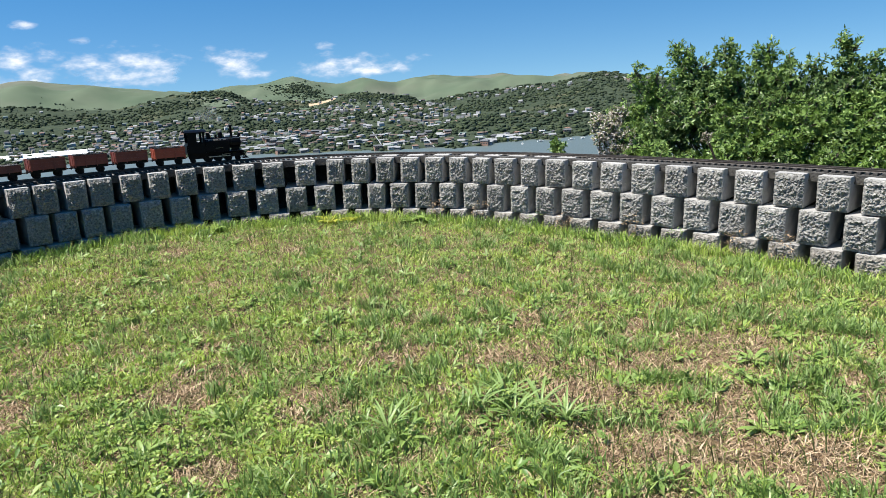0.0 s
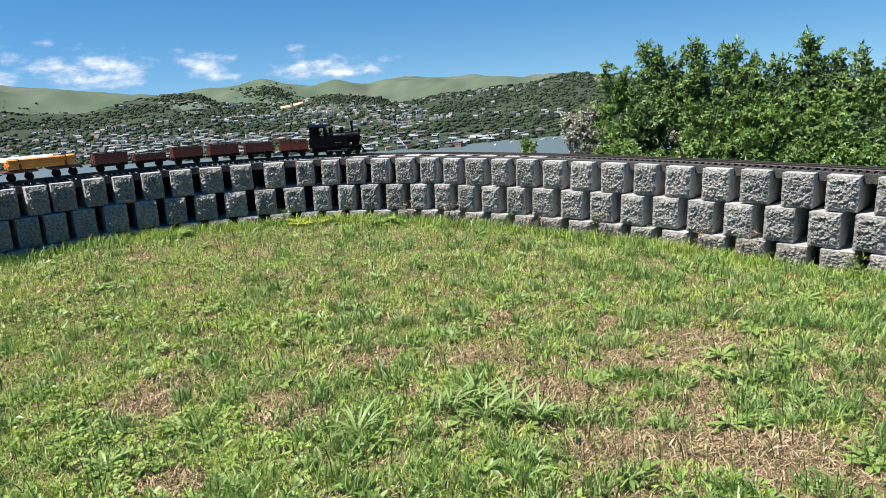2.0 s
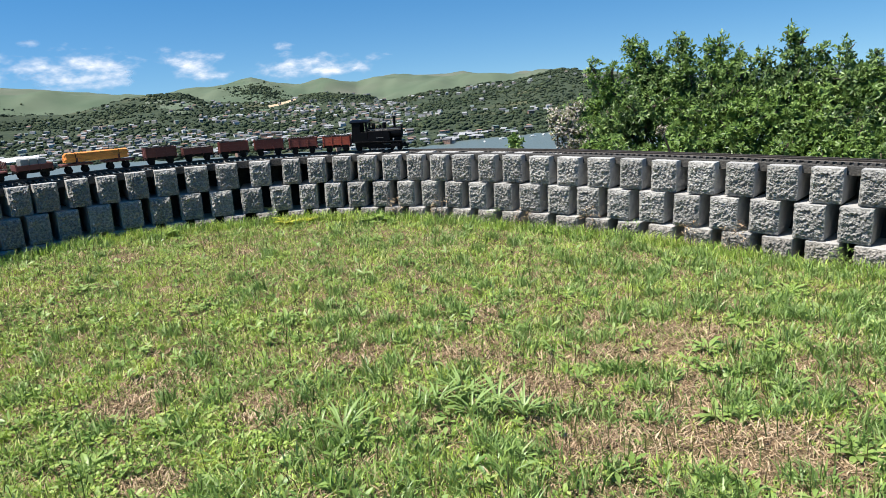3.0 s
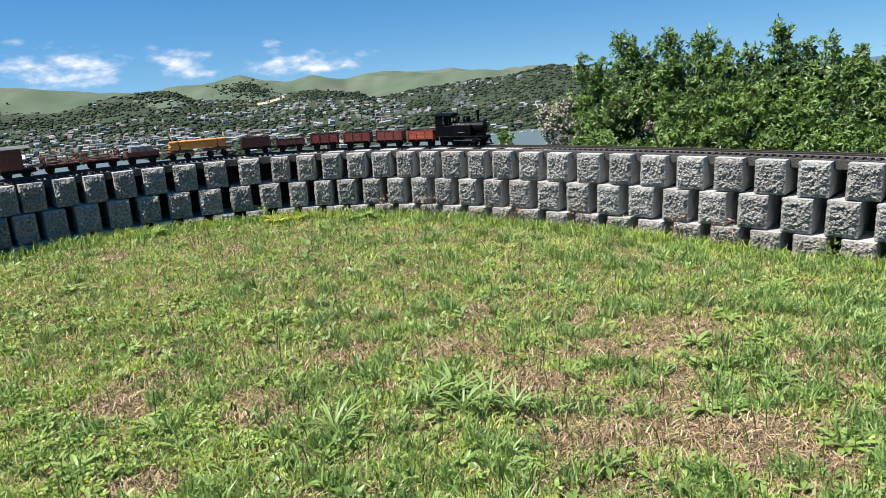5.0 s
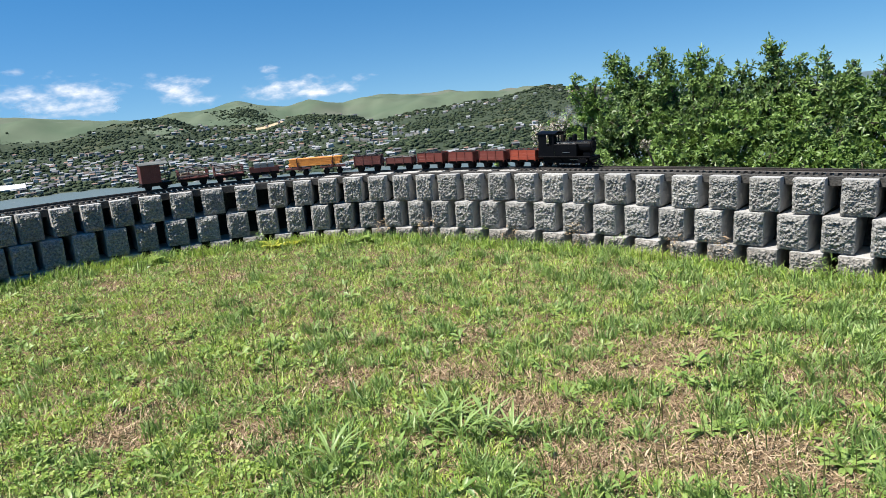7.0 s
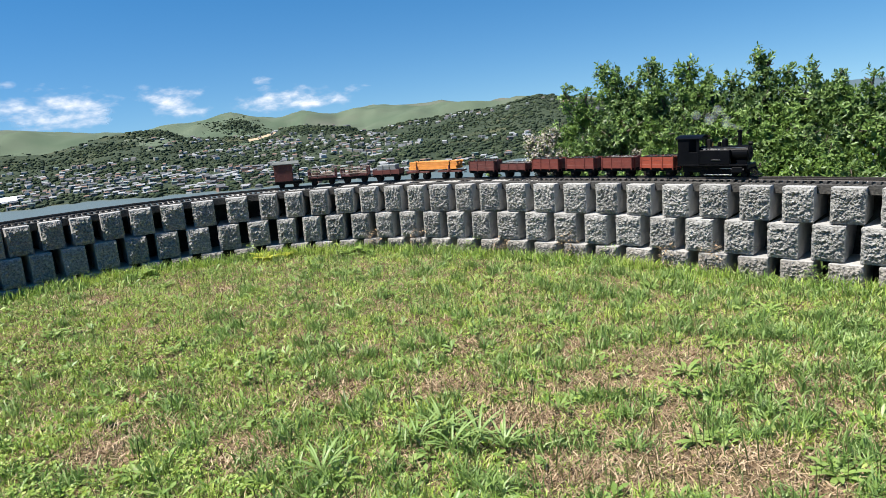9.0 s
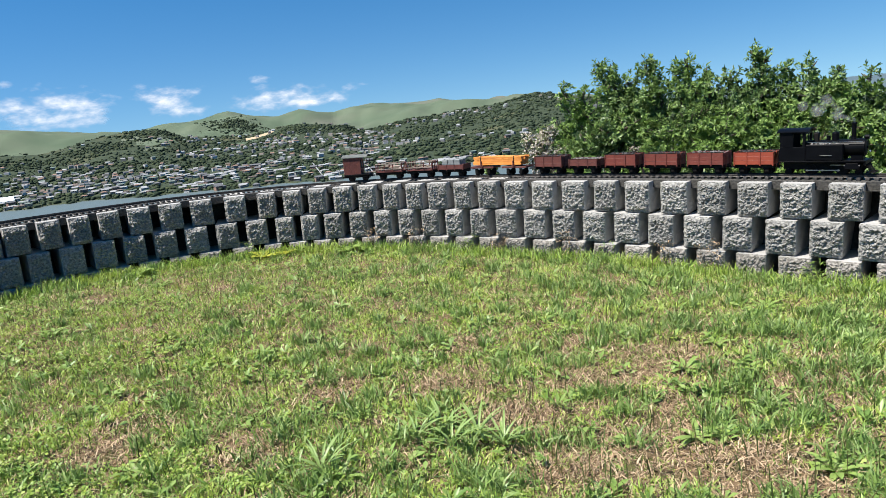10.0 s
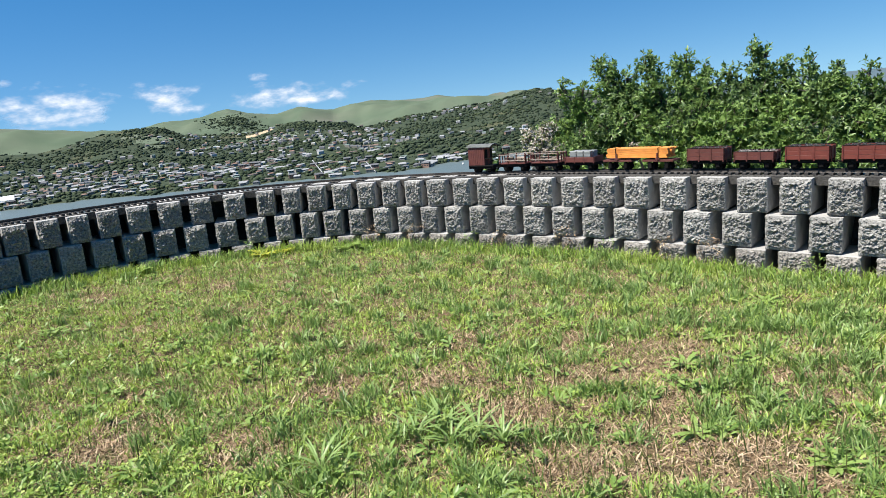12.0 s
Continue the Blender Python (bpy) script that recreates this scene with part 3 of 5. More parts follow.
def timber_wagon():
    root = tagged(new("timber_wagon"), "pair of maroon bolster wagons under stacked orange timber boards", "wagon", "wagons of the train")
    for c in (-0.115, 0.115):
        bm = box(fresh(), c - 0.085, c + 0.085, -0.042, 0.042, 0.042, 0.052, 0.001)
        box(bm, c - 0.012, c + 0.012, -0.046, 0.046, 0.052, 0.060, 0.001)
        for y in (-0.046, 0.046):
            box(bm, c - 0.004, c + 0.004, y - 0.002, y + 0.002, 0.045, 0.085, 0.0006)
        part("bolster_deck", bm, BROWN, root)
        for x in (c - 0.045, c + 0.045):
            for y in (-0.033, 0.033):
                part("axle_box", box(fresh(), x - 0.010, x + 0.010, y - 0.004, y + 0.004, 0.010, 0.040, 0.002), IRON, root)
        for x in (c - 0.045, c + 0.045):
            wheelset(root, x, 0.0165)
    r = random.Random(8)
    z = 0.061
    for k in range(5):
        for j in range(4):
            w = 0.0215
            y = (j - 1.5) * w
            sh = r.uniform(-0.008, 0.008) + (0.006 if k > 2 else 0)
            bm = box(fresh(), -0.172 + sh, 0.172 + sh, y - w / 2 + 0.0005, y + w / 2 - 0.0005, z + k * 0.0095, z + k * 0.0095 + 0.0088, 0.0006)
            part("board", bm, PINE, root)
    for x in (-0.12, 0.12):
        bm = fresh()
        for y in (-0.0445, 0.0445):
            box(bm, x - 0.0015, x + 0.0015, y - 0.001, y + 0.001, 0.058, 0.110)
        box(bm, x - 0.0015, x + 0.0015, -0.045, 0.045, 0.1095, 0.111)
        part("load_chain", bm, IRON, root, "dark iron load chain")
    for q in (-1, 1):
        bm = tube(fresh(), (q * 0.2, 0, 0.036), (q * 0.216, 0, 0.036), 0.003, seg=8)
        part("coupler", bm, IRON, root)
    return root


def crate_wagon():
    root = tagged(new("crate_wagon"), "low maroon wagon carrying grey metal crates", "wagon", "wagons of the train")
    L, W = 0.190, 0.094
    bm = box(fresh(), -L / 2, L / 2, -W / 2, W / 2, 0.044, 0.049, 0.001)
    part("floor_deck", bm, IRON, root)
    for q in (-1, 1):
        bm = box(fresh(), -L / 2, L / 2, q * W / 2 - 0.002, q * W / 2 + 0.002, 0.045, 0.072, 0.0006)
        for x in (-0.09, -0.03, 0.03, 0.09):
            box(bm, x - 0.003, x + 0.003, q * (W / 2 + 0.002) - 0.002, q * (W / 2 + 0.002) + 0.002, 0.040, 0.073, 0.0006)
        part("side_board", bm, BROWN, root)
        bm = box(fresh(), q * L / 2 - 0.002, q * L / 2 + 0.002, -W / 2, W / 2, 0.045, 0.075, 0.0006)
        part("end_board", bm, BROWN, root)
    chassis(root, L, 0.044)
    for x in (-0.045, 0.0, 0.045):
        for y in (-0.021, 0.021):
            bm = box(fresh(), x - 0.0205, x + 0.0205, y - 0.019, y + 0.019, 0.0495, 0.102, 0.002)
            for z in (0.062, 0.076, 0.090):
                box(bm, x - 0.0215, x + 0.0215, y - 0.0200, y + 0.0200, z, z + 0.003)
            part("crate", bm, CRATE, root, "grey ribbed metal crate")
    return root


def stake_wagon(seed):
    root = tagged(new("stake_wagon"), "maroon flat wagon with open stake sides and firewood load", "wagon", "wagons of the train")
    L, W = 0.186, 0.094
    bm = box(fresh(), -L / 2, L / 2, -W / 2, W / 2, 0.044, 0.051, 0.001)
    part("floor_deck", bm, BROWN, root)
    chassis(root, L, 0.044)
    for q in (-1, 1):
        for x in (-0.09, -0.03, 0.03, 0.09):
            bm = box(fresh(), x - 0.003, x + 0.003, q * W / 2 - 0.003, q * W / 2 + 0.003, 0.045, 0.098, 0.0006)
            part("stake", bm, BROWN, root)
        bm = fresh()
        for z in (0.062, 0.094):
            box(bm, -L / 2, L / 2, q * (W / 2 + 0.003) - 0.0015, q * (W / 2 + 0.003) + 0.0015, z, z + 0.0045, 0.0005)
        part("side_rail", bm, GREYWOOD, root, "pale weathered timber rail")
        bm = fresh()
        for y in (-0.04, -0.013, 0.013, 0.04):
            box(bm, q * L / 2 - 0.002, q * L / 2 + 0.002, y - 0.004, y + 0.004, 0.045, 0.100, 0.0006)
        box(bm, q * (L / 2 + 0.002) - 0.002, q * (L / 2 + 0.002) + 0.002, -0.045, 0.045, 0.088, 0.094, 0.0005)
        part("end_stakes", bm, BROWN, root)
    r = random.Random(seed)
    for k in range(12):
        x, y, z = r.uniform(-0.055, 0.055), r.uniform(-0.035, 0.035), 0.058 + 0.009 * (k // 5)
        a = r.uniform(-0.5, 0.5)
        bm = tube(fresh(), (x - 0.03 * math.cos(a), y - 0.01 * math.sin(a), z), (x + 0.03 * math.cos(a), y + 0.01 * math.sin(a), z), r.uniform(0.004, 0.007), seg=8)
        part("log", bm, (BARK, GREYWOOD)[k % 2], root)
    return root


def guards_van():
    root = tagged(new("guards_van"), "dark red guard's van with grey roof and end platform", "wagon", "wagons of the train")
    L = 0.205
    bm = box(fresh(), -L / 2, L / 2, -0.048, 0.048, 0.036, 0.043, 0.001)
    part("floor_deck", bm, IRON, root)
    chassis(root, L, 0.038, 0.11)
    bm = box(fresh(), -L / 2, 0.035, -0.046, 0.046, 0.043, 0.150, 0.0015)
    part("body", bm, BROWN, root)
    for k in range(9):
        x = -L / 2 + 0.002 + k * 0.0150
        for q in (-1, 1):
            part("plank", box(fresh(), x, x + 0.0143, q * 0.0466 - 0.0012, q * 0.0466 + 0.0012, 0.044, 0.149, 0.0005), BROWN, root)
    for y0, y1 in ((-0.04, -0.016), (0.016, 0.04)):
        part("end_window", box(fresh(), 0.0352, 0.038, y0, y1, 0.085, 0.130, 0.001), BLACK, root, "dark end window")
    bm = box(fresh(), 0.0352, 0.038, -0.013, 0.013, 0.046, 0.138, 0.001)
    part("end_door", bm, RED, root)
    bm = fresh()
    segs = 10
    rows = []
    for x in (-L / 2 - 0.008, L / 2 - 0.01):
        ring = []
        for k in range(segs + 1):
            y = -0.054 + 0.108 * k / segs
            ring.append(bm.verts.new((x, y, 0.150 + 0.014 * (1 - (y / 0.054) ** 2))))
        for k in range(segs, -1, -1):
            y = -0.054 + 0.108 * k / segs
            ring.append(bm.verts.new((x, y, 0.146 + 0.014 * (1 - (y / 0.054) ** 2))))
        rows.append(ring)
    for i in range(len(rows[0])):
        j = (i + 1) % len(rows[0])
        bm.faces.new((rows[0][i], rows[0][j], rows[1][j], rows[1][i]))
    bm.faces.new(rows[0])
    bm.faces.new(rows[1][::-1])
    bmesh.ops.recalc_face_normals(bm, faces=bm.faces)
    part("roof", bm, VAN_ROOF, root, "weathered grey-green curved roof")
    for y in (-0.043, 0.043):
        bm = tube(fresh(), (0.085, y, 0.043), (0.085, y, 0.150), 0.002, seg=6)
        part("post", bm, IRON, root)
    bm = fresh()
    for z in (0.066, 0.082):
        box(bm, 0.083, 0.087, -0.043, 0.043, z, z + 0.003)
    for y in (-0.043, 0.043):
        box(bm, 0.036, 0.087, y - 0.0015, y + 0.0015, 0.080, 0.084)
    part("platform_rail", bm, IRON, root)
    for q in (-1, 1):
        bm = fresh()
        for z in (0.010, 0.022):
            box(bm, 0.045, 0.080, q * 0.046 - 0.006, q * 0.046 + 0.006, z, z + 0.003)
        box(bm, 0.045, 0.047, q * 0.049 - 0.001, q * 0.049 + 0.001, 0.010, 0.040)
        box(bm, 0.078, 0.080, q * 0.049 - 0.001, q * 0.049 + 0.001, 0.010, 0.040)
        part("step", bm, IRON, root)
    return root


def locomotive():
    root = tagged(new("steam_locomotive"), "small black model steam tank locomotive on garden track", "locomotive")
    bm = fresh()
    for y in (-0.018, 0.018):
        box(bm, -0.19, 0.165, y - 0.002, y + 0.002, 0.022, 0.056, 0.001)
    part("frame", bm, IRON, root)
    bm = box(fresh(), -0.205, 0.165, -0.054, 0.054, 0.054, 0.060, 0.001)
    part("footplate", bm, BLACK, root)
    bm = tube(fresh(), (-0.09, 0, 0.108), (0.095, 0, 0.108), 0.033, seg=28)
    for x in (-0.06, 0.0, 0.055):
        tube(bm, (x, 0, 0.108), (x + 0.004, 0, 0.108), 0.0338, seg=28)
    part("boiler", bm, BLACK, root, smooth=False)
    bm = tube(fresh(), (0.095, 0, 0.108), (0.155, 0, 0.108), 0.0355, seg=28)
    box(bm, 0.10, 0.15, -0.024, 0.024, 0.058, 0.082, 0.002)
    part("smokebox", bm, BLACK, root)
    bm = tube(fresh(), (0.155, 0, 0.108), (0.160, 0, 0.108), 0.031, 0.027, seg=24)
    tube(bm, (0.160, 0, 0.108), (0.166, 0, 0.108), 0.004, seg=8)
    part("smokebox_door", bm, IRON, root)
    bm = tube(fresh(), (0.105, 0, 0.138), (0.105, 0, 0.150), 0.013, 0.0095, seg=18)
    tube(bm, (0.105, 0, 0.150), (0.105, 0, 0.202), 0.0085, 0.010, seg=18)
    tube(bm, (0.105, 0, 0.202), (0.105, 0, 0.209), 0.0125, 0.0125, seg=18)
    part("chimney", bm, BLACK, root)
    bm = tube(fresh(), (0.030, 0, 0.138), (0.030, 0, 0.166), 0.0155, 0.015, seg=18)
    bmesh.ops.create_uvsphere(bm, u_segments=18, v_segments=8, radius=0.015, matrix=Matrix.Translation((0.030, 0, 0.166)) @ Matrix.Diagonal((1, 1, 0.6, 1)))
    part("steam_dome", bm, BLACK, root)
    bm = tube(fresh(), (0.0, 0, 0.138), (0.0, 0, 0.158), 0.009, seg=14)
    part("sand_dome", bm, BLACK, root)
    bm = fresh()
    for y in (-0.004, 0.004):
        tube(bm, (-0.035, y, 0.138), (-0.035, y, 0.156), 0.0025, seg=8)
    part("safety_valve", bm, BRASS, root, "brass safety valve")
    bm = box(fresh(), -0.062, -0.040, -0.014, 0.014, 0.134, 0.172, 0.003)
    part("sand_box", bm, IRON, root)
    rl = random.Random(12)
    bm = fresh()
    for k in range(16):
        bmesh.ops.create_icosphere(bm, subdivisions=1, radius=rl.uniform(0.003, 0.006), matrix=pose(-0.075 + 0.0085 * k, rl.choice((-1, 1)) * rl.uniform(0.038, 0.049), 0.128, rl.uniform(0, 90)) @ Matrix.Diagonal((1.3, 1, 0.7, 1)))
    tagged(part("tank_top_coal", bm, SPOIL, root, "pale grey lumps along the tank tops"), kind="stuff")
    for q in (-1, 1):
        bm = box(fresh(), -0.085, 0.075, min(q * 0.032, q * 0.053), max(q * 0.032, q * 0.053), 0.060, 0.126, 0.003)
        for x in (-0.08, -0.03, 0.02, 0.07):
            for k in range(7):
                bmesh.ops.create_icosphere(bm, subdivisions=1, radius=0.0009, matrix=Matrix.Translation((x, q * 0.0535, 0.064 + k * 0.0095)))
        tank = part("side_tank", bm, BLACK, root)
        bm = tube(fresh(), (-0.02, q * 0.0565, 0.082), (0.03, q * 0.0565, 0.082), 0.0012, seg=6)
        part("handrail", bm, STEEL, tank, "bright steel handrail")
        bm = box(fresh(), 0.085, 0.140, min(q * 0.030, q * 0.052), max(q * 0.030, q * 0.052), 0.024, 0.050, 0.003)
        tube(bm, (0.080, q * 0.041, 0.035), (0.146, q * 0.041, 0.035), 0.0105, seg=16)
        part("cylinder", bm, BLACK, root)
        bm = box(fresh(), 0.02, 0.085, q * 0.041 - 0.002, q * 0.041 + 0.002, 0.040, 0.043, 0.0005)
        part("slide_bar", bm, STEEL, root)
    for q in (-1, 1):
        bm = fresh()
        y0, y1 = min(q * 0.0505, q * 0.0530), max(q * 0.0505, q * 0.0530)
        box(bm, -0.198, -0.085, y0, y1, 0.060, 0.118, 0.0006)
        box(bm, -0.198, -0.186, y0, y1, 0.118, 0.182, 0.0006)
        box(bm, -0.187, -0.138, y0 + 0.0004 * q, y1 + 0.0004 * q, 0.117, 0.176, 0.0006)
        box(bm, -0.098, -0.085, y0, y1, 0.118, 0.182, 0.0006)
        box(bm, -0.198, -0.085, y0, y1, 0.174, 0.182, 0.0006)
        part("cab_side", bm, BLACK, root)
    bm = fresh()
    box(bm, -0.088, -0.085, -0.0505, 0.0505, 0.060, 0.140, 0.0006)
    box(bm, -0.088, -0.085, -0.0505, 0.0505, 0.170, 0.182, 0.0006)
    for y in (-0.048, 0, 0.048):
        box(bm, -0.0882, -0.0848, y - 0.004, y + 0.004, 0.138, 0.172)
    part("cab_front", bm, BLACK, root)
    part("cab_back", box(fresh(), -0.198, -0.195, -0.0505, 0.0505, 0.060, 0.120, 0.0006), BLACK, root)
    bm = fresh()
    rows = []
    for x in (-0.212, -0.070):
        ring = [bm.verts.new((x, -0.060 + 0.012 * k, 0.181 + 0.013 * (1 - ((-0.060 + 0.012 * k) / 0.06) ** 2))) for k in range(11)]
        ring += [bm.verts.new((x, 0.060 - 0.012 * k, 0.178 + 0.013 * (1 - ((0.060 - 0.012 * k) / 0.06) ** 2))) for k in range(11)]
        rows.append(ring)
    for i in range(22):
        bm.faces.new((rows[0][i], rows[0][(i + 1) % 22], rows[1][(i + 1) % 22], rows[1][i]))
    bm.faces.new(rows[0])
    bm.faces.new(rows[1][::-1])
    bmesh.ops.recalc_face_normals(bm, faces=bm.faces)
    part("cab_roof", bm, BLACK, root)
    bm = box(fresh(), -0.205, -0.198, -0.048, 0.048, 0.060, 0.108, 0.002)
    part("bunker", bm, BLACK, root)
    bm = box(fresh(), 0.160, 0.168, -0.052, 0.052, 0.040, 0.060, 0.001)
    part("buffer_beam", bm, BLACK, root)
    bm = fresh()
    for k in range(9):
        y = -0.044 + 0.011 * k
        tube(bm, (0.168, y, 0.044), (0.205 - 0.4 * abs(y), y * 0.75, 0.010), 0.0018, seg=6)
    box(bm, 0.166, 0.204, -0.034, 0.034, 0.008, 0.012, 0.001)
    part("pilot", bm, IRON, root, "dark iron barred cowcatcher")
    bm = tube(fresh(), (0.150, 0, 0.150), (0.168, 0, 0.150), 0.009, seg=14)
    part("headlamp", bm, BLACK, root)
    bm = fresh()
    for q in (-1, 1):
        tube(bm, (-0.080, q * 0.037, 0.134), (0.150, q * 0.037, 0.134), 0.0013, seg=6)
    part("boiler_handrail", bm, STEEL, root, "bright steel handrail")
    drivers = [wheelset(root, x, 0.022, 24, True) for x in (-0.058, 0.0, 0.058)]
    small = [wheelset(root, x, 0.0125) for x in (-0.145, 0.118)]
    rods = []
    for q in (-1, 1):
        bm = box(fresh(), -0.064, 0.064, q * 0.034 - 0.0012, q * 0.034 + 0.0012, -0.0022, 0.0022, 0.0005)
        for x in (-0.058, 0.0, 0.058):
            tube(bm, (x, q * 0.034 - 0.002, 0), (x, q * 0.034 + 0.002, 0), 0.0042, seg=10)
        rods.append((part("coupling_rod", bm, STEEL, root, "bright steel coupling rod", at=pose(0, 0, 0.022)), 0 if q < 0 else math.pi / 2))
    bm = tube(fresh(), (-0.206, 0, 0.034), (-0.220, 0, 0.034), 0.003, seg=8)
    part("coupler", bm, IRON, root)
    # a short-coupled engine: everything but the wheels and rods drawn in a little
    for ob in root.children_recursive:
        if not ob.name.startswith(("wheelset", "coupling_rod")):
            ob.data.transform(Matrix.Diagonal((0.87, 1, 1.0, 1)))
    return root, rods


def chimney_smoke():
    """Thin pale smoke that trails from the chimney: many small faint wisps."""
    m, n, l, bsdf = material("thin smoke")
    bsdf.inputs["Base Color"].default_value = (0.75, 0.78, 0.82, 1)
    bsdf.inputs["Roughness"].default_value, bsdf.inputs["Specular IOR Level"].default_value = 1.0, 0.0
    bsdf.inputs["Alpha"].default_value = 0.03
    r = random.Random(44)
    bm = fresh()
    for k in range(26):
        u = (k + r.random()) / 26
        wide = 0.008 + 0.045 * u
        bmesh.ops.create_icosphere(bm, subdivisions=2, radius=r.uniform(0.005, 0.008) + 0.016 * u,
                                   matrix=pose(0.092 - 0.16 * u + r.gauss(0, wide * 0.6), r.gauss(0, wide * 0.5), 0.212 + 0.075 * u ** 0.7 + r.gauss(0, wide * 0.5)))
    ob = mesh_ob("smoke", bm, m, smooth=True)
    ob.visible_shadow = False
    return tagged(ob, "thin pale smoke trailing from the locomotive chimney", "smoke", kind="stuff")


def bee():
    """A small dark insect: body of three segments and two wings."""
    root = tagged(new("bee"), "small dark bee flying over the lawn", "insect")
    bm = fresh()
    for x, rad in ((-0.0045, 0.0034), (0.0, 0.0030), (0.0042, 0.0021)):
        bmesh.ops.create_icosphere(bm, subdivisions=2, radius=rad, matrix=pose(x, 0, 0) @ Matrix.Diagonal((1.3, 1, 1, 1)))
    part("body", bm, IRON, root, "dark furry body")
    for q in (-1, 1):
        bm = fresh()
        bmesh.ops.create_icosphere(bm, subdivisions=2, radius=0.0045, matrix=pose(-0.002, q * 0.006, 0.002) @ Matrix.Diagonal((0.55, 1, 0.06, 1)))
        part("wing", bm, CRATE, root, "thin greyish wing")
    return root


def shorten(root, k):
    """Draw a vehicle in along its length, wheels left round."""
    for ob in root.children_recursive:
        if ob.name.startswith("wheelset"):
            ob.location.x *= k
        else:
            ob.data.transform(Matrix.Diagonal((k, 1, 1, 1)))
    return root


LOCO, RODS = locomotive()
TRAIN = [(LOCO, 0.215), (chimney_smoke(), 0.215)]
BEE = bee()
for k in range(4):
    TRAIN.append((shorten(open_wagon("open_wagon", ("bright red open wagon with riveted ribs, filled with coal", "dull red open wagon with riveted ribs, filled with grey stone", "dull red open wagon with riveted ribs, filled with coal", "dull red open wagon with riveted ribs, filled with coal")[k], DULL_RED if k else RED, 0.055, (COAL, SPOIL, COAL, COAL)[k], "loose heaped load", 20 + k), 0.87), -0.066 - 0.213 * k))
TRAIN.append((shorten(open_wagon("open_wagon", "low-sided maroon open wagon heaped with grey spoil", BROWN, 0.036, SPOIL, "grey spoil heap", 31), 0.87), -0.918))
TRAIN.append((shorten(open_wagon("open_wagon", "weathered maroon open wagon with dark coal load", BROWN, 0.055, COAL, "dark coal heap", 32), 0.88), -1.130))
TRAIN.append((shorten(timber_wagon(), 0.93), -1.470))
TRAIN.append((shorten(crate_wagon(), 0.92), -1.790))
TRAIN.append((shorten(stake_wagon(61), 0.92), -2.005))
TRAIN.append((shorten(stake_wagon(62), 0.92), -2.215))
TRAIN.append((shorten(guards_van(), 0.80), -2.430))

# where the front end of the first wagon stands on the track, by the second
HEAD_AT = ((0, -2.475), (0.5, -2.258), (1, -2.016), (1.5, -1.780), (2, -1.539), (2.5, -1.353), (3, -1.178), (5, -0.552), (5.5, -0.385), (6, -0.208),
           (6.5, -0.022), (7, 0.181), (9, 1.024), (9.5, 1.250), (10, 1.480), (10.5, 1.704), (11, 1.921), (11.5, 2.120), (12, 2.335))


def travelled(t):
    """Smooth (cubic) through the table above."""
    ts, ds = [a for a, _ in HEAD_AT], [b for _, b in HEAD_AT]
    i = max(0, min(len(ts) - 2, int(np.searchsorted(ts, t, side="right")) - 1))

    def slope(j):
        a, b = max(0, j - 1), min(len(ts) - 1, j + 1)
        return (ds[b] - ds[a]) / (ts[b] - ts[a])
    h = ts[i + 1] - ts[i]
    u = (t - ts[i]) / h
    return ((2 * u ** 3 - 3 * u * u + 1) * ds[i] + (u ** 3 - 2 * u * u + u) * h * slope(i) + (-2 * u ** 3 + 3 * u * u) * ds[i + 1] + (u ** 3 - u * u) * h * slope(i + 1))


def motions():
    """The train rolls along the track, its wheels and rods turn with the way gone."""
    for thing, behind in TRAIN:
        rows = []
        for k in range(49):
            t = k * 0.25
            d = travelled(t) + behind
            x0, y0, _ = on_track(d - 0.07)
            x1, y1, _ = on_track(d + 0.07)
            xm = (x0 + x1) / 2
            rows.append((t, pose(xm, (y0 + y1) / 2, bed_at(xm, (y0 + y1) / 2) + RAIL_UP) @ TILT @ pose(0, 0, 0, 0, 0, math.degrees(math.atan2(y1 - y0, x1 - x0)))))
        walk(thing, rows)
        for ob in thing.children:
            if ob.name.startswith("wheelset"):
                rad, x, z = ob["radius"], ob.location.x, ob.location.z
                walk(ob, [(k / 15, Matrix.Translation((x, 0, z)) @ Matrix.Rotation(travelled(k / 15) / rad, 4, "Y")) for k in range(181)])
    walk(BEE, [(t, pose(x, y, z, 0, 0, -44.6)) for t, x, y, z in ((0, -38.9, 34.7, 2.0), (5.4, -20.6, 19.2, 1.5), (10.4, -3.59, 4.84, 0.98), (10.8, -2.23, 3.69, 1.0), (11.0, -1.545, 3.119, 1.033),
                                                               (11.2, -0.859, 2.551, 1.064), (11.4, -0.274, 1.966, 1.024), (11.6, 0.218, 1.382, 0.994), (12, 1.05, 0.25, 0.9))])
    for rod, phase in RODS:
        walk(rod, [(k / 15, pose(0.011 * math.sin(travelled(k / 15) / 0.022 + phase), 0, 0.022 + 0.011 * math.cos(travelled(k / 15) / 0.022 + phase))) for k in range(181)])


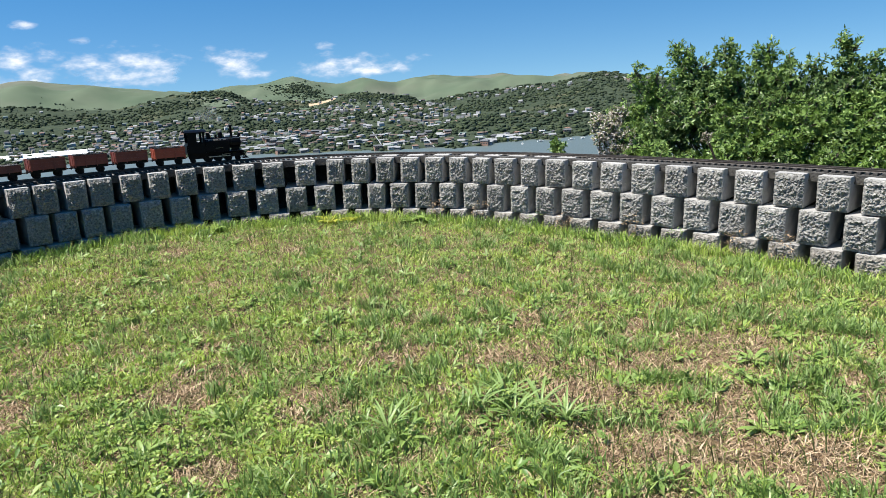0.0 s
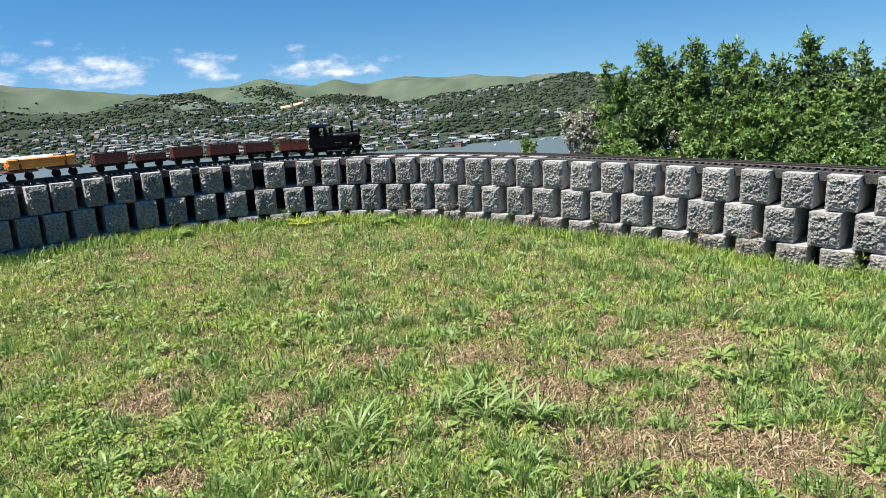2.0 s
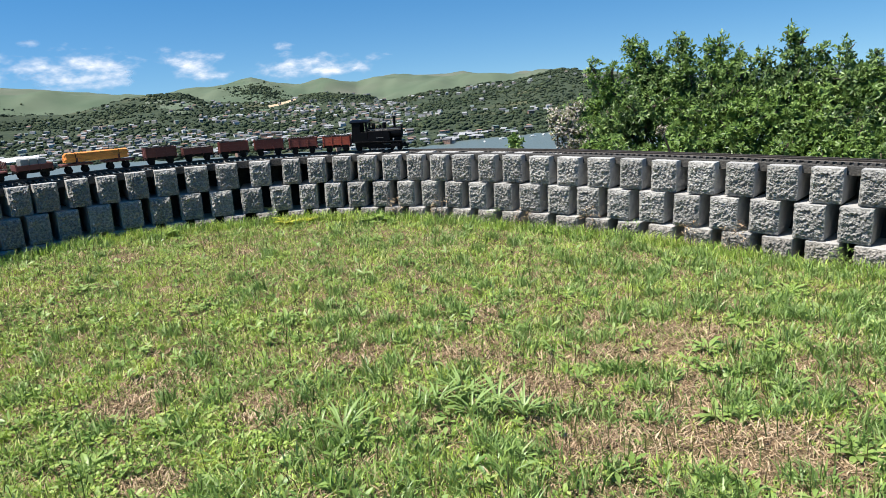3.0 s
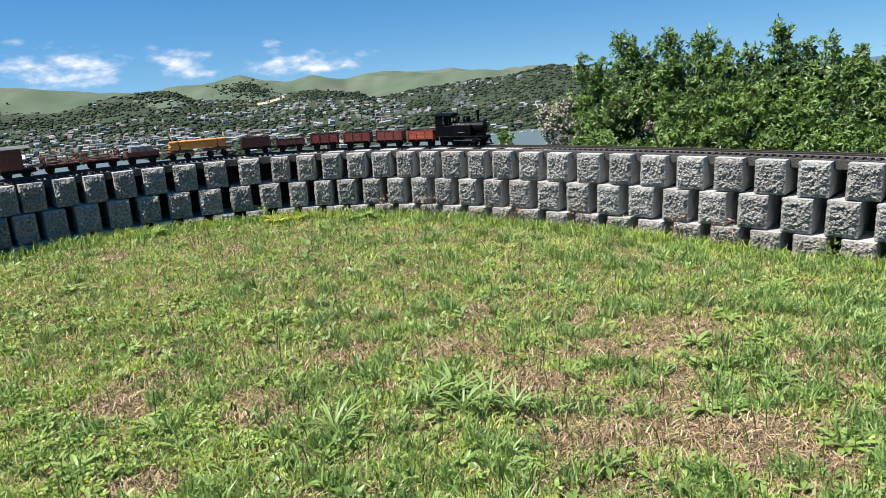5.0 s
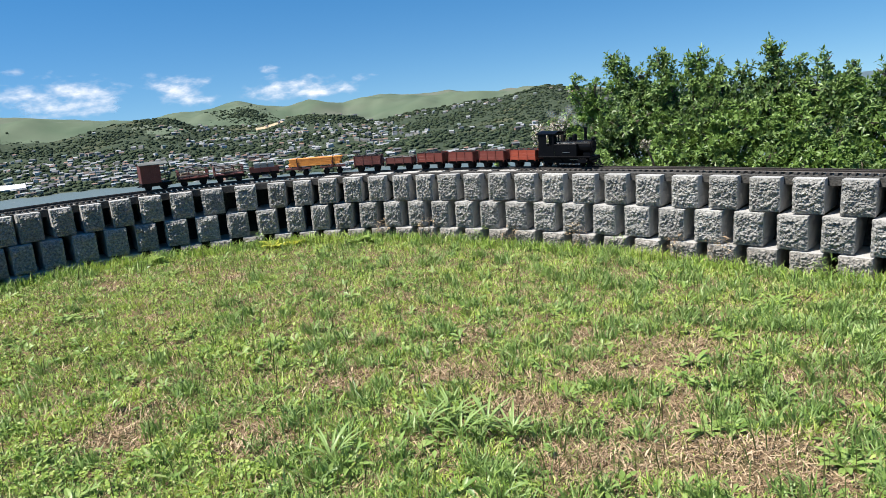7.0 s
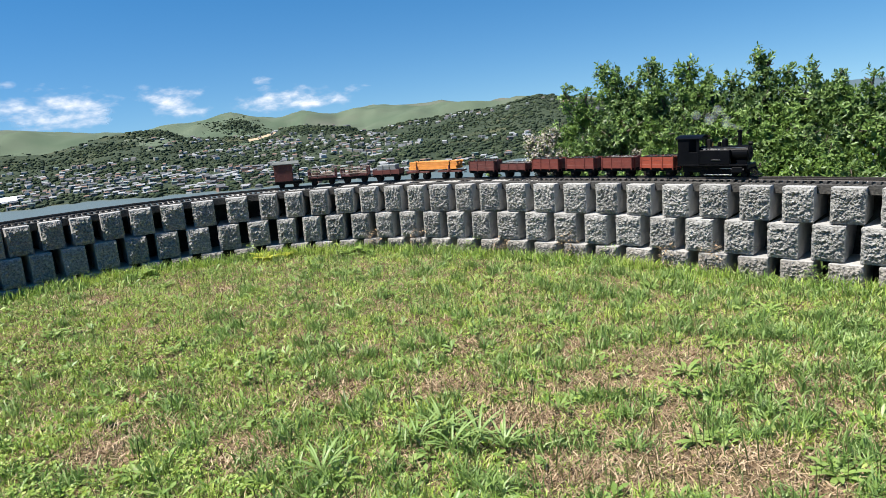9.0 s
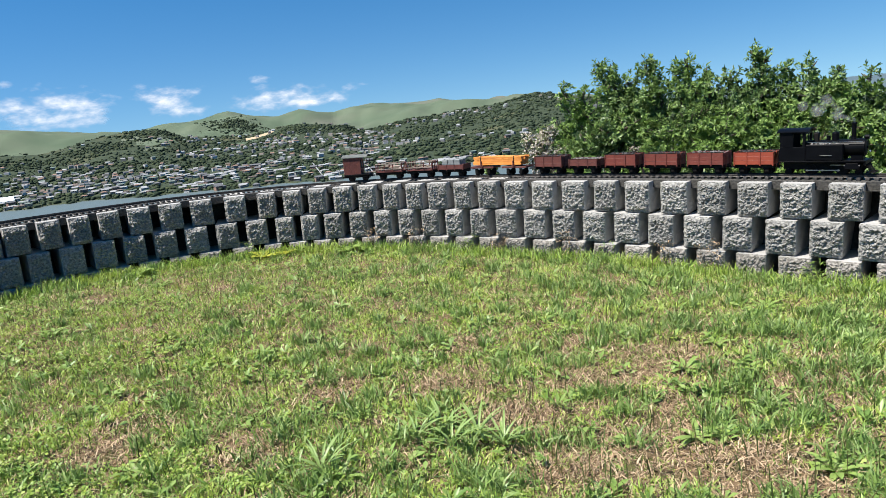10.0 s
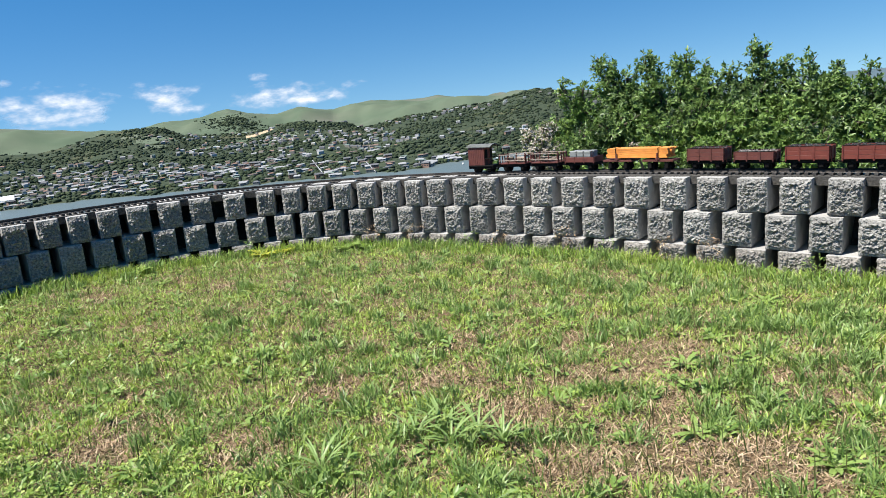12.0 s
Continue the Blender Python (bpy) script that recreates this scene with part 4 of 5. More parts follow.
# ---- shrubs behind the track ----
def leaf_cloud(tips, dirs, rng, count, length, width, spread, droop=0.1):
    """Whorls of folded leaves at shoot tips. Returns vertices and quads (two quads a leaf)."""
    V, F = [], []
    n = len(tips)
    for k in range(count):
        a = rng.uniform(0, 6.283, n)
        ref = np.where(np.abs(dirs[:, 2:3]) > 0.9, np.array([[1.0, 0, 0]]), np.array([[0, 0, 1.0]]))
        u = np.cross(dirs, ref)
        u /= np.linalg.norm(u, axis=1)[:, None]
        w = np.cross(dirs, u)
        side = u * np.cos(a)[:, None] + w * np.sin(a)[:, None]
        el = rng.uniform(spread[0], spread[1], n)[:, None]
        ax = dirs * np.sin(el) + side * np.cos(el)
        ax[:, 2] -= droop * rng.uniform(0, 1, n)
        ax /= np.linalg.norm(ax, axis=1)[:, None]
        nr = np.cross(ax, np.cross(dirs, ax) + 1e-6)
        wd = np.cross(ax, dirs)
        wd /= np.linalg.norm(wd, axis=1)[:, None] + 1e-9
        nr = np.cross(wd, ax)
        L = length * rng.uniform(0.65, 1.25, n)[:, None]
        W = width * rng.uniform(0.7, 1.2, n)[:, None]
        base = tips + dirs * (rng.uniform(-0.35, 0.12, n)[:, None] * length)
        p0 = base
        pl = base + ax * L * 0.64 + wd * W * 0.5 + nr * W * 0.12
        pr = base + ax * L * 0.64 - wd * W * 0.5 + nr * W * 0.12
        pm = base + ax * L * 0.5
        pt = base + ax * L - nr * L * 0.08
        b = sum(len(v) for v in V)
        V.append(np.stack([p0, pl, pt, pr, pm], 1).reshape(-1, 3))
        i = b + np.arange(n) * 5
        F.append(np.stack([i, i + 4, i + 2, i + 1], 1))
        F.append(np.stack([i, i + 3, i + 2, i + 4], 1))
    return np.concatenate(V), np.concatenate(F)


def shrub(name, label, lobes, whorls, seed, mat, length, width, foot, count=11, spikes=(), rough=0.10):
    """A shrub: stems from the foot to each lobe, shoots over lumpy lobes (x, y, z, rx, ry, rz), tall leading shoots."""
    rng = np.random.RandomState(seed)
    root = tagged(new(name), label, "shrub")
    bm = fresh()
    for x, y, z, rx, ry, rz in lobes:
        knee = Vector((foot[0] * 0.45 + x * 0.55 + rng.uniform(-0.1, 0.1), foot[1] * 0.45 + y * 0.55, foot[2] * 0.55 + z * 0.45))
        tube(bm, foot, knee, 0.018, 0.012, 6)
        tube(bm, knee, (x, y, z), 0.012, 0.006, 5)
        for _ in range(3):
            d = Vector(rng.normal(size=3)).normalized()
            d.z = abs(d.z)
            tube(bm, (x, y, z), (x + d.x * rx * 0.85, y + d.y * ry * 0.85, z + d.z * rz * 0.85), 0.009, 0.003, 5)
    part("stem", bm, BARK, root, "grey-brown branching stems")
    area = np.array([l[3] * l[5] for l in lobes])
    tips, dirs = [], []
    for (x, y, z, rx, ry, rz), share in zip(lobes, area / area.sum()):
        k = int(whorls * share)
        d = rng.normal(size=(k, 3))
        d /= np.linalg.norm(d, axis=1)[:, None]
        rad = rng.uniform(0.35, 1.05, k) + rough * np.sin(d[:, 0] * 7 + x * 5) * np.cos(d[:, 2] * 6 + y)
        tips.append(np.array([x, y, z]) + d * np.array([rx, ry, rz]) * rad[:, None])
        dd = d * np.array([1, 1, 0.7]) + np.array([0, -0.15, 0.75]) + rng.normal(size=(k, 3)) * 0.45
        dirs.append(dd / np.linalg.norm(dd, axis=1)[:, None])
    for x, y, z0, z1 in spikes:
        k = max(3, int((z1 - z0) / 0.045))
        for f in np.linspace(0, 1, k):
            for _ in range(2):
                tips.append(np.array([[x + rng.uniform(-0.05, 0.05) * (1.3 - f), y + rng.uniform(-0.05, 0.05), z0 + (z1 - z0) * f]]))
                d = np.array([[rng.uniform(-0.35, 0.35), rng.uniform(-0.35, 0.2), 1.0]])
                dirs.append(d / np.linalg.norm(d))
    v, f = leaf_cloud(np.concatenate(tips), np.concatenate(dirs), rng, count, length, width, (-0.25, 1.25))
    crown = quads_ob("crown", v, f.ravel(), np.full(len(f), 4), mat)
    crown.parent = root
    tagged(crown, "dense leafy crown", kind="stuff")
    return root


def at_az(az, z, q=6.5):
    return q * math.sin(math.radians(az)), q * math.cos(math.radians(az)), z


def clumps(seed):
    """The big shrub's many rounded clumps: a thick hedge-like body, then the leading shoots that stand out of it."""
    rr = random.Random(seed)
    out = []
    for k in range(260):
        az = rr.uniform(10.3, 46)
        top = 0.79 + 0.05 * math.sin(az * 0.9) - max(0, az - 24) * 0.022
        if az < 13:
            top -= (13 - az) * 0.03
        u = rr.random() ** 0.7
        z = -0.35 + (top - 0.12 + 0.35) * u
        s = rr.uniform(0.13, 0.24)
        out.append((*at_az(az, z, 6.55 - 0.75 * (1 - u) + rr.uniform(-0.2, 0.25)), s, s, s * rr.uniform(0.7, 1.0)))
    for az, e in ((11.2, 0.1), (12.5, -0.3), (13.9, 1.6), (14.7, 1.5), (16.2, 0.5), (17.4, 1.35), (18.0, 1.2), (19.6, 0.86), (20.4, 1.1), (21.7, 0.35), (23.5, 0.05), (25.2, 1.15), (25.7, 1.0), (27.1, 0.0), (28.7, 0.1), (30.5, -0.68), (32.4, -1.0), (34.5, -1.4)):
        z = 0.85 + 6.5 * math.tan(math.radians(e))
        out.append((*at_az(az, z - 0.06), 0.085, 0.09, 0.13))
        out.append((*at_az(az + 0.3, z - 0.22), 0.13, 0.12, 0.13))
    return out


shrub("shrub", "large glossy green evergreen shrub on the bank behind the track", clumps(5), 19000, 71, LEAF, 0.047, 0.0175, (2.6, 6.7, -0.9), 10,
      ((*at_az(14.0, 0)[:2], 0.86, 1.01), (*at_az(25.4, 0)[:2], 0.84, 0.97), (*at_az(20.4, 0)[:2], 0.84, 0.96), (*at_az(28.75, 0)[:2], 0.66, 0.85), (*at_az(17.6, 0)[:2], 0.84, 0.98)))
shrub("flowering_shrub", "pale shrub with faded beige blossom beside green shrub",
      ((*at_az(8.6, 0.36, 6.1), 0.13, 0.14, 0.16), (*at_az(8.1, 0.46, 6.1), 0.07, 0.08, 0.08), (*at_az(9.6, 0.24, 6.1), 0.15, 0.15, 0.18), (*at_az(9.6, 0.5, 6.2), 0.08, 0.08, 0.08), (*at_az(10.2, 0.05, 6.1), 0.18, 0.16, 0.2)),
      1100, 72, BLOSSOM, 0.030, 0.015, (1.0, 6.1, -0.8), 9)
shrub("sapling", "small bright green seedling behind the track", ((*at_az(4.7, 0.33, 5.3), 0.045, 0.045, 0.05),), 30, 73, LEAF, 0.05, 0.020, (*at_az(4.8, -0.1, 5.35),), 7)
shrub("flower_clump", "small pale blossom clump under the shrub", ((*at_az(16.3, 0.33, 5.6), 0.05, 0.05, 0.04),), 24, 74, BLOSSOM, 0.022, 0.012, (2.05, 5.6, -0.3), 8)


# ---- lawn ----
PATCHES = ((-1.67, 3.25, 0.16), (-1.07, 3.33, 0.17), (-0.55, 3.36, 0.12), (0.44, 2.26, 0.15), (-0.58, 1.70, 0.17), (-0.99, 1.79, 0.20), (-0.39, 2.0, 0.17), (0.39, 1.94, 0.22),
           (-0.09, 1.98, 0.17), (0.41, 1.48, 0.42), (0.17, 1.73, 0.25), (0.65, 1.35, 0.35), (-1.44, 1.66, 0.16), (0.83, 2.25, 0.16), (0.66, 2.01, 0.25), (-0.3, 2.36, 0.14), (0.1, 2.35, 0.16), (-0.75, 1.35, 0.12), (0.95, 1.7, 0.25))


def inside(x, y):
    """On the lawn side of the wall."""
    d = np.full(x.shape, 1e9)
    out = np.zeros(x.shape, bool)
    for i in range(0, len(ARC), 6):
        q = np.hypot(x - CX[i], y - CY[i])
        side = (x - CX[i]) * -math.sin(HEAD[i]) + (y - CY[i]) * math.cos(HEAD[i])
        better = q < d
        d = np.where(better, q, d)
        out = np.where(better, side < -0.045, out)
    return out, d


def bare(x, y):
    b = np.zeros(x.shape)
    for px, py, r in PATCHES:
        q = np.hypot((x - px), (y - py) * 1.25) / (r * 0.85)
        b = np.maximum(b, np.clip(1.25 - q, 0, 1))
    b = np.maximum(b, 0.55 * np.exp(-((x - 0.55) / 0.6) ** 2 - ((y - 1.65) / 0.55) ** 2))
    b = b + 0.34 * wavy(x, y, 0.33, 21) + 0.26 * wavy(x, y, 0.13, 22)
    return np.clip(b, 0, 1)


def scatter(rng, count, y0=0.95, y1=4.7):
    y = y0 + (y1 - y0) * rng.uniform(0, 1, count) ** 1.25
    x = rng.uniform(-1, 1, count) * (0.5 + 0.74 * y)
    ok, d = inside(x, y)
    return x[ok], y[ok], d[ok]


def lie(x, y):
    return land(x, y) + wavy(x, y, 1.3, 9) * 0.012 + wavy(x, y, 0.35, 10) * 0.005


def blades(name, label, x, y, length, width, lean, rng, mat, bendy=0.5):
    """Curved tapering blades, two faces each."""
    n = len(x)
    z = lie(x, y) - 0.004
    a, f = rng.uniform(0, 6.283, n), rng.uniform(0, 6.283, n)
    dx, dy = np.cos(a) * lean, np.sin(a) * lean
    wx, wy = np.cos(f) * width / 2, np.sin(f) * width / 2
    up = np.sqrt(np.clip(1 - lean ** 2, 0.02, 1))
    b = np.stack([x, y, z], 1)
    w = np.stack([wx, wy, np.zeros(n)], 1)
    m1 = b + np.stack([dx * 0.30 * length, dy * 0.30 * length, up * 0.45 * length], 1)
    m2 = b + np.stack([dx * 0.70 * length, dy * 0.70 * length, up * 0.80 * length], 1)
    tp = b + np.stack([dx * (1 + bendy * 0.3) * length, dy * (1 + bendy * 0.3) * length, up * (1 - bendy * 0.15) * length], 1)
    m1 = m1 * 0.6 + m2 * 0.4
    V = np.stack([b - w * 0.8, b + w * 0.8, m1 - w, m1 + w, tp], 1).reshape(-1, 3)
    i = np.arange(n)[:, None] * 5
    loops = np.concatenate([i + np.array([[0, 1, 3, 2]]), i + np.array([[2, 3, 4]])], 1)
    sizes = np.tile([4, 3], n)
    return tagged(quads_ob(name, V, loops.ravel(), sizes, mat), label, "grass", kind="stuff")


def build_lawn():
    rng = np.random.RandomState(3)
    x, y, d = scatter(rng, 400000)
    b = bare(x, y)
    thick = 0.5 + 0.5 * wavy(x, y, 0.17, 33) + 0.3 * wavy(x, y, 0.5, 34)
    keep = rng.uniform(0, 1, len(x)) > b * 0.72 + 0.45 * np.clip(0.55 - thick, 0, 1)
    x, y, d, b, thick = x[keep], y[keep], d[keep], b[keep], thick[keep]
    tall = 0.55 + 0.75 * np.clip(thick, 0, 1.1)
    L = (0.014 + 0.026 * rng.uniform(0, 1, len(x)) ** 1.4) * tall * (1 - 0.4 * b)
    blades("lawn_grass", "short patchy green lawn grass", x, y, L, rng.uniform(0.0022, 0.0048, len(x)), rng.uniform(0.3, 0.97, len(x)), rng, GRASS)
    # longer tufts, each leaning out from its middle
    cx, cy, _ = scatter(rng, 1500)
    ok = (bare(cx, cy) < 0.85) & (rng.uniform(0, 1, len(cx)) < np.clip(0.55 + 0.4 * cx, 0.2, 1))
    cx, cy = cx[ok], cy[ok]
    k = rng.randint(0, len(cx), 30000)
    x, y = cx[k] + rng.normal(size=len(k)) * 0.018, cy[k] + rng.normal(size=len(k)) * 0.018
    ok, _ = inside(x, y)
    x, y = x[ok], y[ok]
    blades("long_grass", "longer dark green grass tufts in the lawn", x, y, rng.uniform(0.03, 0.072, len(x)), rng.uniform(0.0026, 0.0052, len(x)), rng.uniform(0.15, 0.85, len(x)), rng, TUFT, 0.9)
    # single thin stalks standing out of the turf
    x, y, d = scatter(rng, 6500)
    blades("grass_stalks", "thin dark grass stalks standing over the lawn", x, y, rng.uniform(0.04, 0.095, len(x)), rng.uniform(0.0016, 0.0030, len(x)), rng.uniform(0.02, 0.4, len(x)), rng, STALK, 0.5)
    # unmown fringe at the wall's foot
    s = rng.uniform(-3.8, 2.5, 12000)
    o = -0.05 - np.abs(rng.normal(size=12000)) * 0.055
    px = np.interp(s, ARC, CX) - np.sin(np.interp(s, ARC, HEAD)) * o
    py = np.interp(s, ARC, CY) + np.cos(np.interp(s, ARC, HEAD)) * o
    blades("wall_foot_grass", "uneven grass fringe along the wall foot", px, py, rng.uniform(0.025, 0.09, 12000), rng.uniform(0.0022, 0.0046, 12000), rng.uniform(0.1, 0.75, 12000), rng, GRASS, 0.8)
    # dead straw lying flat
    x, y, d = scatter(rng, 330000)
    keep = rng.uniform(0, 1, len(x)) < 0.31 + 0.69 * bare(x, y)
    x, y = x[keep], y[keep]
    blades("dry_straw", "dry tan straw and thatch lying on bare soil", x, y, rng.uniform(0.010, 0.042, len(x)), rng.uniform(0.0018, 0.0044, len(x)), rng.uniform(0.72, 0.99, len(x)), rng, STRAW, 0.2)
    # clover in carpets
    x, y, d = scatter(rng, 60000)
    cl = 0.8 * wavy(x, y, 0.75, 41) + 0.45 * wavy(x, y, 0.2, 42)
    for px, py, pr in ((-1.1, 2.5, 0.30), (-1.65, 2.36, 0.35), (-0.8, 1.35, 0.25), (0.28, 2.45, 0.2), (0.95, 2.3, 0.3), (-1.9, 3.0, 0.3)):
        cl = np.maximum(cl, 0.9 - np.hypot(x - px, y - py) / pr + 0.3 * wavy(x, y, 0.2, 42))
    keep = (rng.uniform(0, 1, len(x)) < 0.05 + 1.3 * np.clip(cl - 0.18, 0, 1) * np.clip(0.95 - 0.5 * x, 0.2, 1.4)) & (bare(x, y) < 0.5)
    x, y = x[keep], y[keep]
    tips = np.stack([x, y, lie(x, y) + rng.uniform(0.008, 0.026, len(x))], 1)
    dirs = np.tile([[0, 0, 1.0]], (len(x), 1)) + rng.normal(size=(len(x), 3)) * 0.25
    dirs /= np.linalg.norm(dirs, axis=1)[:, None]
    v, f = leaf_cloud(tips, dirs, rng, 3, 0.0105, 0.0095, (0.0, 0.7), 0.2)
    tagged(quads_ob("clover", v, f.ravel(), np.full(len(f), 4), CLOVER), "yellow-green clover carpets in the lawn", "weeds", kind="stuff")
    # plantain and other broad leaves
    x, y, d = scatter(rng, 2600)
    keep = (bare(x, y) < 0.7) & (wavy(x, y, 0.4, 44) > -0.35)
    x, y = x[keep], y[keep]
    tips = np.stack([x, y, lie(x, y) + rng.uniform(0.004, 0.018, len(x))], 1)
    dirs = np.tile([[0, 0, 1.0]], (len(x), 1)) + rng.normal(size=(len(x), 3)) * 0.2
    dirs /= np.linalg.norm(dirs, axis=1)[:, None]
    v, f = leaf_cloud(tips, dirs, rng, 5, 0.038, 0.012, (0.1, 0.75), 0.25)
    tagged(quads_ob("broad_weeds", v, f.ravel(), np.full(len(f), 4), WEED), "low broad-leaved weeds among the grass", "weeds", kind="stuff")


build_lawn()


def rosette(name, label, x, y, z, n, length, width, rise, mat, seed):
    """A weed: long strap or lobed leaves out of one crown."""
    r = random.Random(seed)
    root = tagged(new(name), label, "weed")
    root.location = (x, y, z)
    for k in range(n):
        a = 6.283 * k / n + r.uniform(-0.3, 0.3)
        L, el = length * r.uniform(0.7, 1.15), rise * r.uniform(0.6, 1.2)
        bm = fresh()
        rows = []
        for i in range(6):
            u = i / 5
            rr = L * u * math.cos(el * (1 - 0.6 * u))
            zz = L * (math.sin(el) * u - 0.35 * u * u)
            w = width * (0.25 + 1.5 * u * (1 - u) * 2) * (0.12 if i == 5 else 1) * 0.5
            c = Vector((math.cos(a) * rr, math.sin(a) * rr, max(0.002, zz)))
            p = Vector((-math.sin(a), math.cos(a), 0)) * w
            rows.append((bm.verts.new(c - p + Vector((0, 0, w * 0.3))), bm.verts.new(c), bm.verts.new(c + p + Vector((0, 0, w * 0.3)))))
        for q, s in zip(rows, rows[1:]):
            bm.faces.new((q[0], q[1], s[1], s[0]))
            bm.faces.new((q[1], q[2], s[2], s[1]))
        part("leaf", bm, mat, root)
    return root


WEEDS = [rosette("grass_clump", "coarse strap-leaved grass clump in the lawn", -0.12, 1.66, 0.0, 18, 0.100, 0.0068, 1.35, TUFT, 1),
         rosette("dandelion", "flat green dandelion rosette in the lawn", 0.79, 1.63, 0.0, 12, 0.068, 0.015, 0.75, WEED, 2)]
for xx, yy, turn in ((-0.03, 1.60, 40), (0.04, 1.64, 130), (-0.05, 1.70, 220), (0.1, 1.58, 300), (-0.35, 1.54, 75)):
    copy_thing(WEEDS[0], pose(xx, yy, 0, 0, 0, turn))
for xx, yy, turn in ((0.68, 1.92, 20), (-0.85, 1.64, 60), (-0.30, 1.50, 100), (-0.95, 1.45, 10)):
    copy_thing(WEEDS[1], pose(xx, yy, 0, 0, 0, turn))
r = random.Random(17)
for k in range(9):
    yy = r.uniform(1.15, 3.6)
    xx = r.uniform(-1, 1) * (0.45 + 0.6 * yy)
    ok, _ = inside(np.array([xx]), np.array([yy]))
    if ok[0]:
        copy_thing(WEEDS[1], pose(xx, yy, float(lie(np.array(xx), np.array(yy))) - 0.003, 0, 0, r.uniform(0, 360)))
for (xx, yy), mat, lab, n, L in ((on_wall(-0.86, -0.16)[:2], WEED, "pale green broad-leaved weed at the wall foot", 9, 0.10), (on_wall(-0.76, -0.14)[:2], WEED, "pale green broad-leaved weed at the wall foot", 8, 0.09),
                                 (on_wall(-1.42, -0.13)[:2], YELLOW, "yellowing broad-leaved weed at the wall foot", 6, 0.10), (on_wall(-1.28, -0.12)[:2], YELLOW, "yellowing broad-leaved weed at the wall foot", 5, 0.09), (on_wall(-2.16, -0.13)[:2], WEED, "pale green broad-leaved weed at the wall foot", 6, 0.08)):
    rosette("broadleaf_weed", lab, xx, yy, float(lie(np.array(xx), np.array(yy))), n, L, 0.045, 0.75, mat, int(xx * 100) + 400)


def wall_weed(s, z, h, seed, mat=STRAW):
    """A thin dry weed growing out of a joint."""
    r = random.Random(seed)
    x, y, hd = on_wall(s, -0.07)
    root = tagged(new("dry_weed"), "thin dry brown weed growing at the wall joints", "weed")
    root.location = (x, y, float(lie(np.array(x), np.array(y))) + z)
    bm = fresh()
    for k in range(6):
        a, ln = r.uniform(0, 6.28), h * r.uniform(0.5, 1)
        tube(bm, (0, 0, 0), (math.cos(a) * ln * 0.3, math.sin(a) * ln * 0.3, ln), 0.0016, 0.0006, 5)
    tagged(part("stalk", bm, BARK, root), kind="stuff")
    v = np.array([[r.uniform(-0.35, 0.35) * h, r.uniform(-0.3, 0.3) * h, r.uniform(0.15, 1.0) * h] for _ in range(26)])
    d = np.tile([[0, 0, 1.0]], (26, 1))
    vv, ff = leaf_cloud(v, d, np.random.RandomState(seed), 3, 0.022, 0.006, (-0.3, 0.9))
    ob = quads_ob("leaf", vv, ff.ravel(), np.full(len(ff), 4), mat)
    ob.parent = root
    tagged(ob, kind="stuff")


for k, s in enumerate((-1.50, -0.72, -0.42, -0.08, 0.10, 0.50, 0.72, 1.02, 1.22, 1.66, 2.02)):
    wall_weed(s, 0.0, 0.10 + 0.03 * (k % 3), 90 + k, STRAW if k % 3 else WEED)

# ---- long white-roofed building across the bay ----
hall = tagged(new("hall"), "long low building with white roof and dark grey walls", "building")
hall.matrix_basis = pose(1440 * math.sin(radians(-31.4)), 1440 * math.cos(radians(-31.4)), -93, 0, 0, 31.4)
part("wall", box(fresh(), -240, -1, 1, 60, -10, 6, 0.1), GREY_WALL, hall, "dark grey wall")
bm = fresh()
vs = [bm.verts.new(p) for p in ((-241, 0, 5.9), (0, 0, 5.9), (0, 0, 7), (-241, 0, 7), (-241, 61, 5.9), (0, 61, 5.9), (0, 61, 7), (-241, 61, 7), (-241, 30, 13), (0, 30, 13))]
for f in ((0, 1, 2, 3), (5, 4, 7, 6), (3, 2, 9, 8), (6, 7, 8, 9), (1, 5, 6, 9, 2), (4, 0, 3, 8, 7), (0, 4, 5, 1)):
    bm.faces.new([vs[i] for i in f])
part("roof", bm, ROOF_WHITE, hall, "white low-pitched roof")

# ---- the suburb across the bay ----
def house(kind, wall_mat, roof_mat):
    """A house in a few metres' detail: walls, a gabled or hipped roof with eaves, windows and a door."""
    r = random.Random(kind)
    root = tagged(new("house"), "distant suburban house with %s and %s on the hillside" % (wall_mat.name.replace("house wall ", "") + " walls", roof_mat.name.replace("house roof ", "") + " roof"), "house", "houses across the bay")
    L, W, H = r.uniform(8, 15), r.uniform(6, 9), r.choice((2.7, 2.9, 5.2))
    part("wall", box(fresh(), -L / 2, L / 2, -W / 2, W / 2, -5, H, 0.02), wall_mat, root)
    bm = fresh()
    e, hip, rise = 0.6, r.choice((0.0, 3.0)), r.uniform(1.3, 2.4)
    c = [bm.verts.new(p) for p in ((-L / 2 - e, -W / 2 - e, H), (L / 2 + e, -W / 2 - e, H), (L / 2 + e, W / 2 + e, H), (-L / 2 - e, W / 2 + e, H))]
    a, b = bm.verts.new((-L / 2 - e + hip, 0, H + rise)), bm.verts.new((L / 2 + e - hip, 0, H + rise))
    for f in ((c[0], c[1], b, a), (c[2], c[3], a, b), (c[1], c[2], b), (c[3], c[0], a), (c[3], c[2], c[1], c[0])):
        bm.faces.new(f)
    part("roof", bm, roof_mat, root)
    storeys = (1.0, 3.8) if H > 5 else (1.0,)
    for z in storeys:
        for x in (-L * 0.32, 0.0, L * 0.32):
            part("window", box(fresh(), x - 1.2, x + 1.2, -W / 2 - 0.06, -W / 2 - 0.01, z, z + 1.3), PANE, root)
    return root


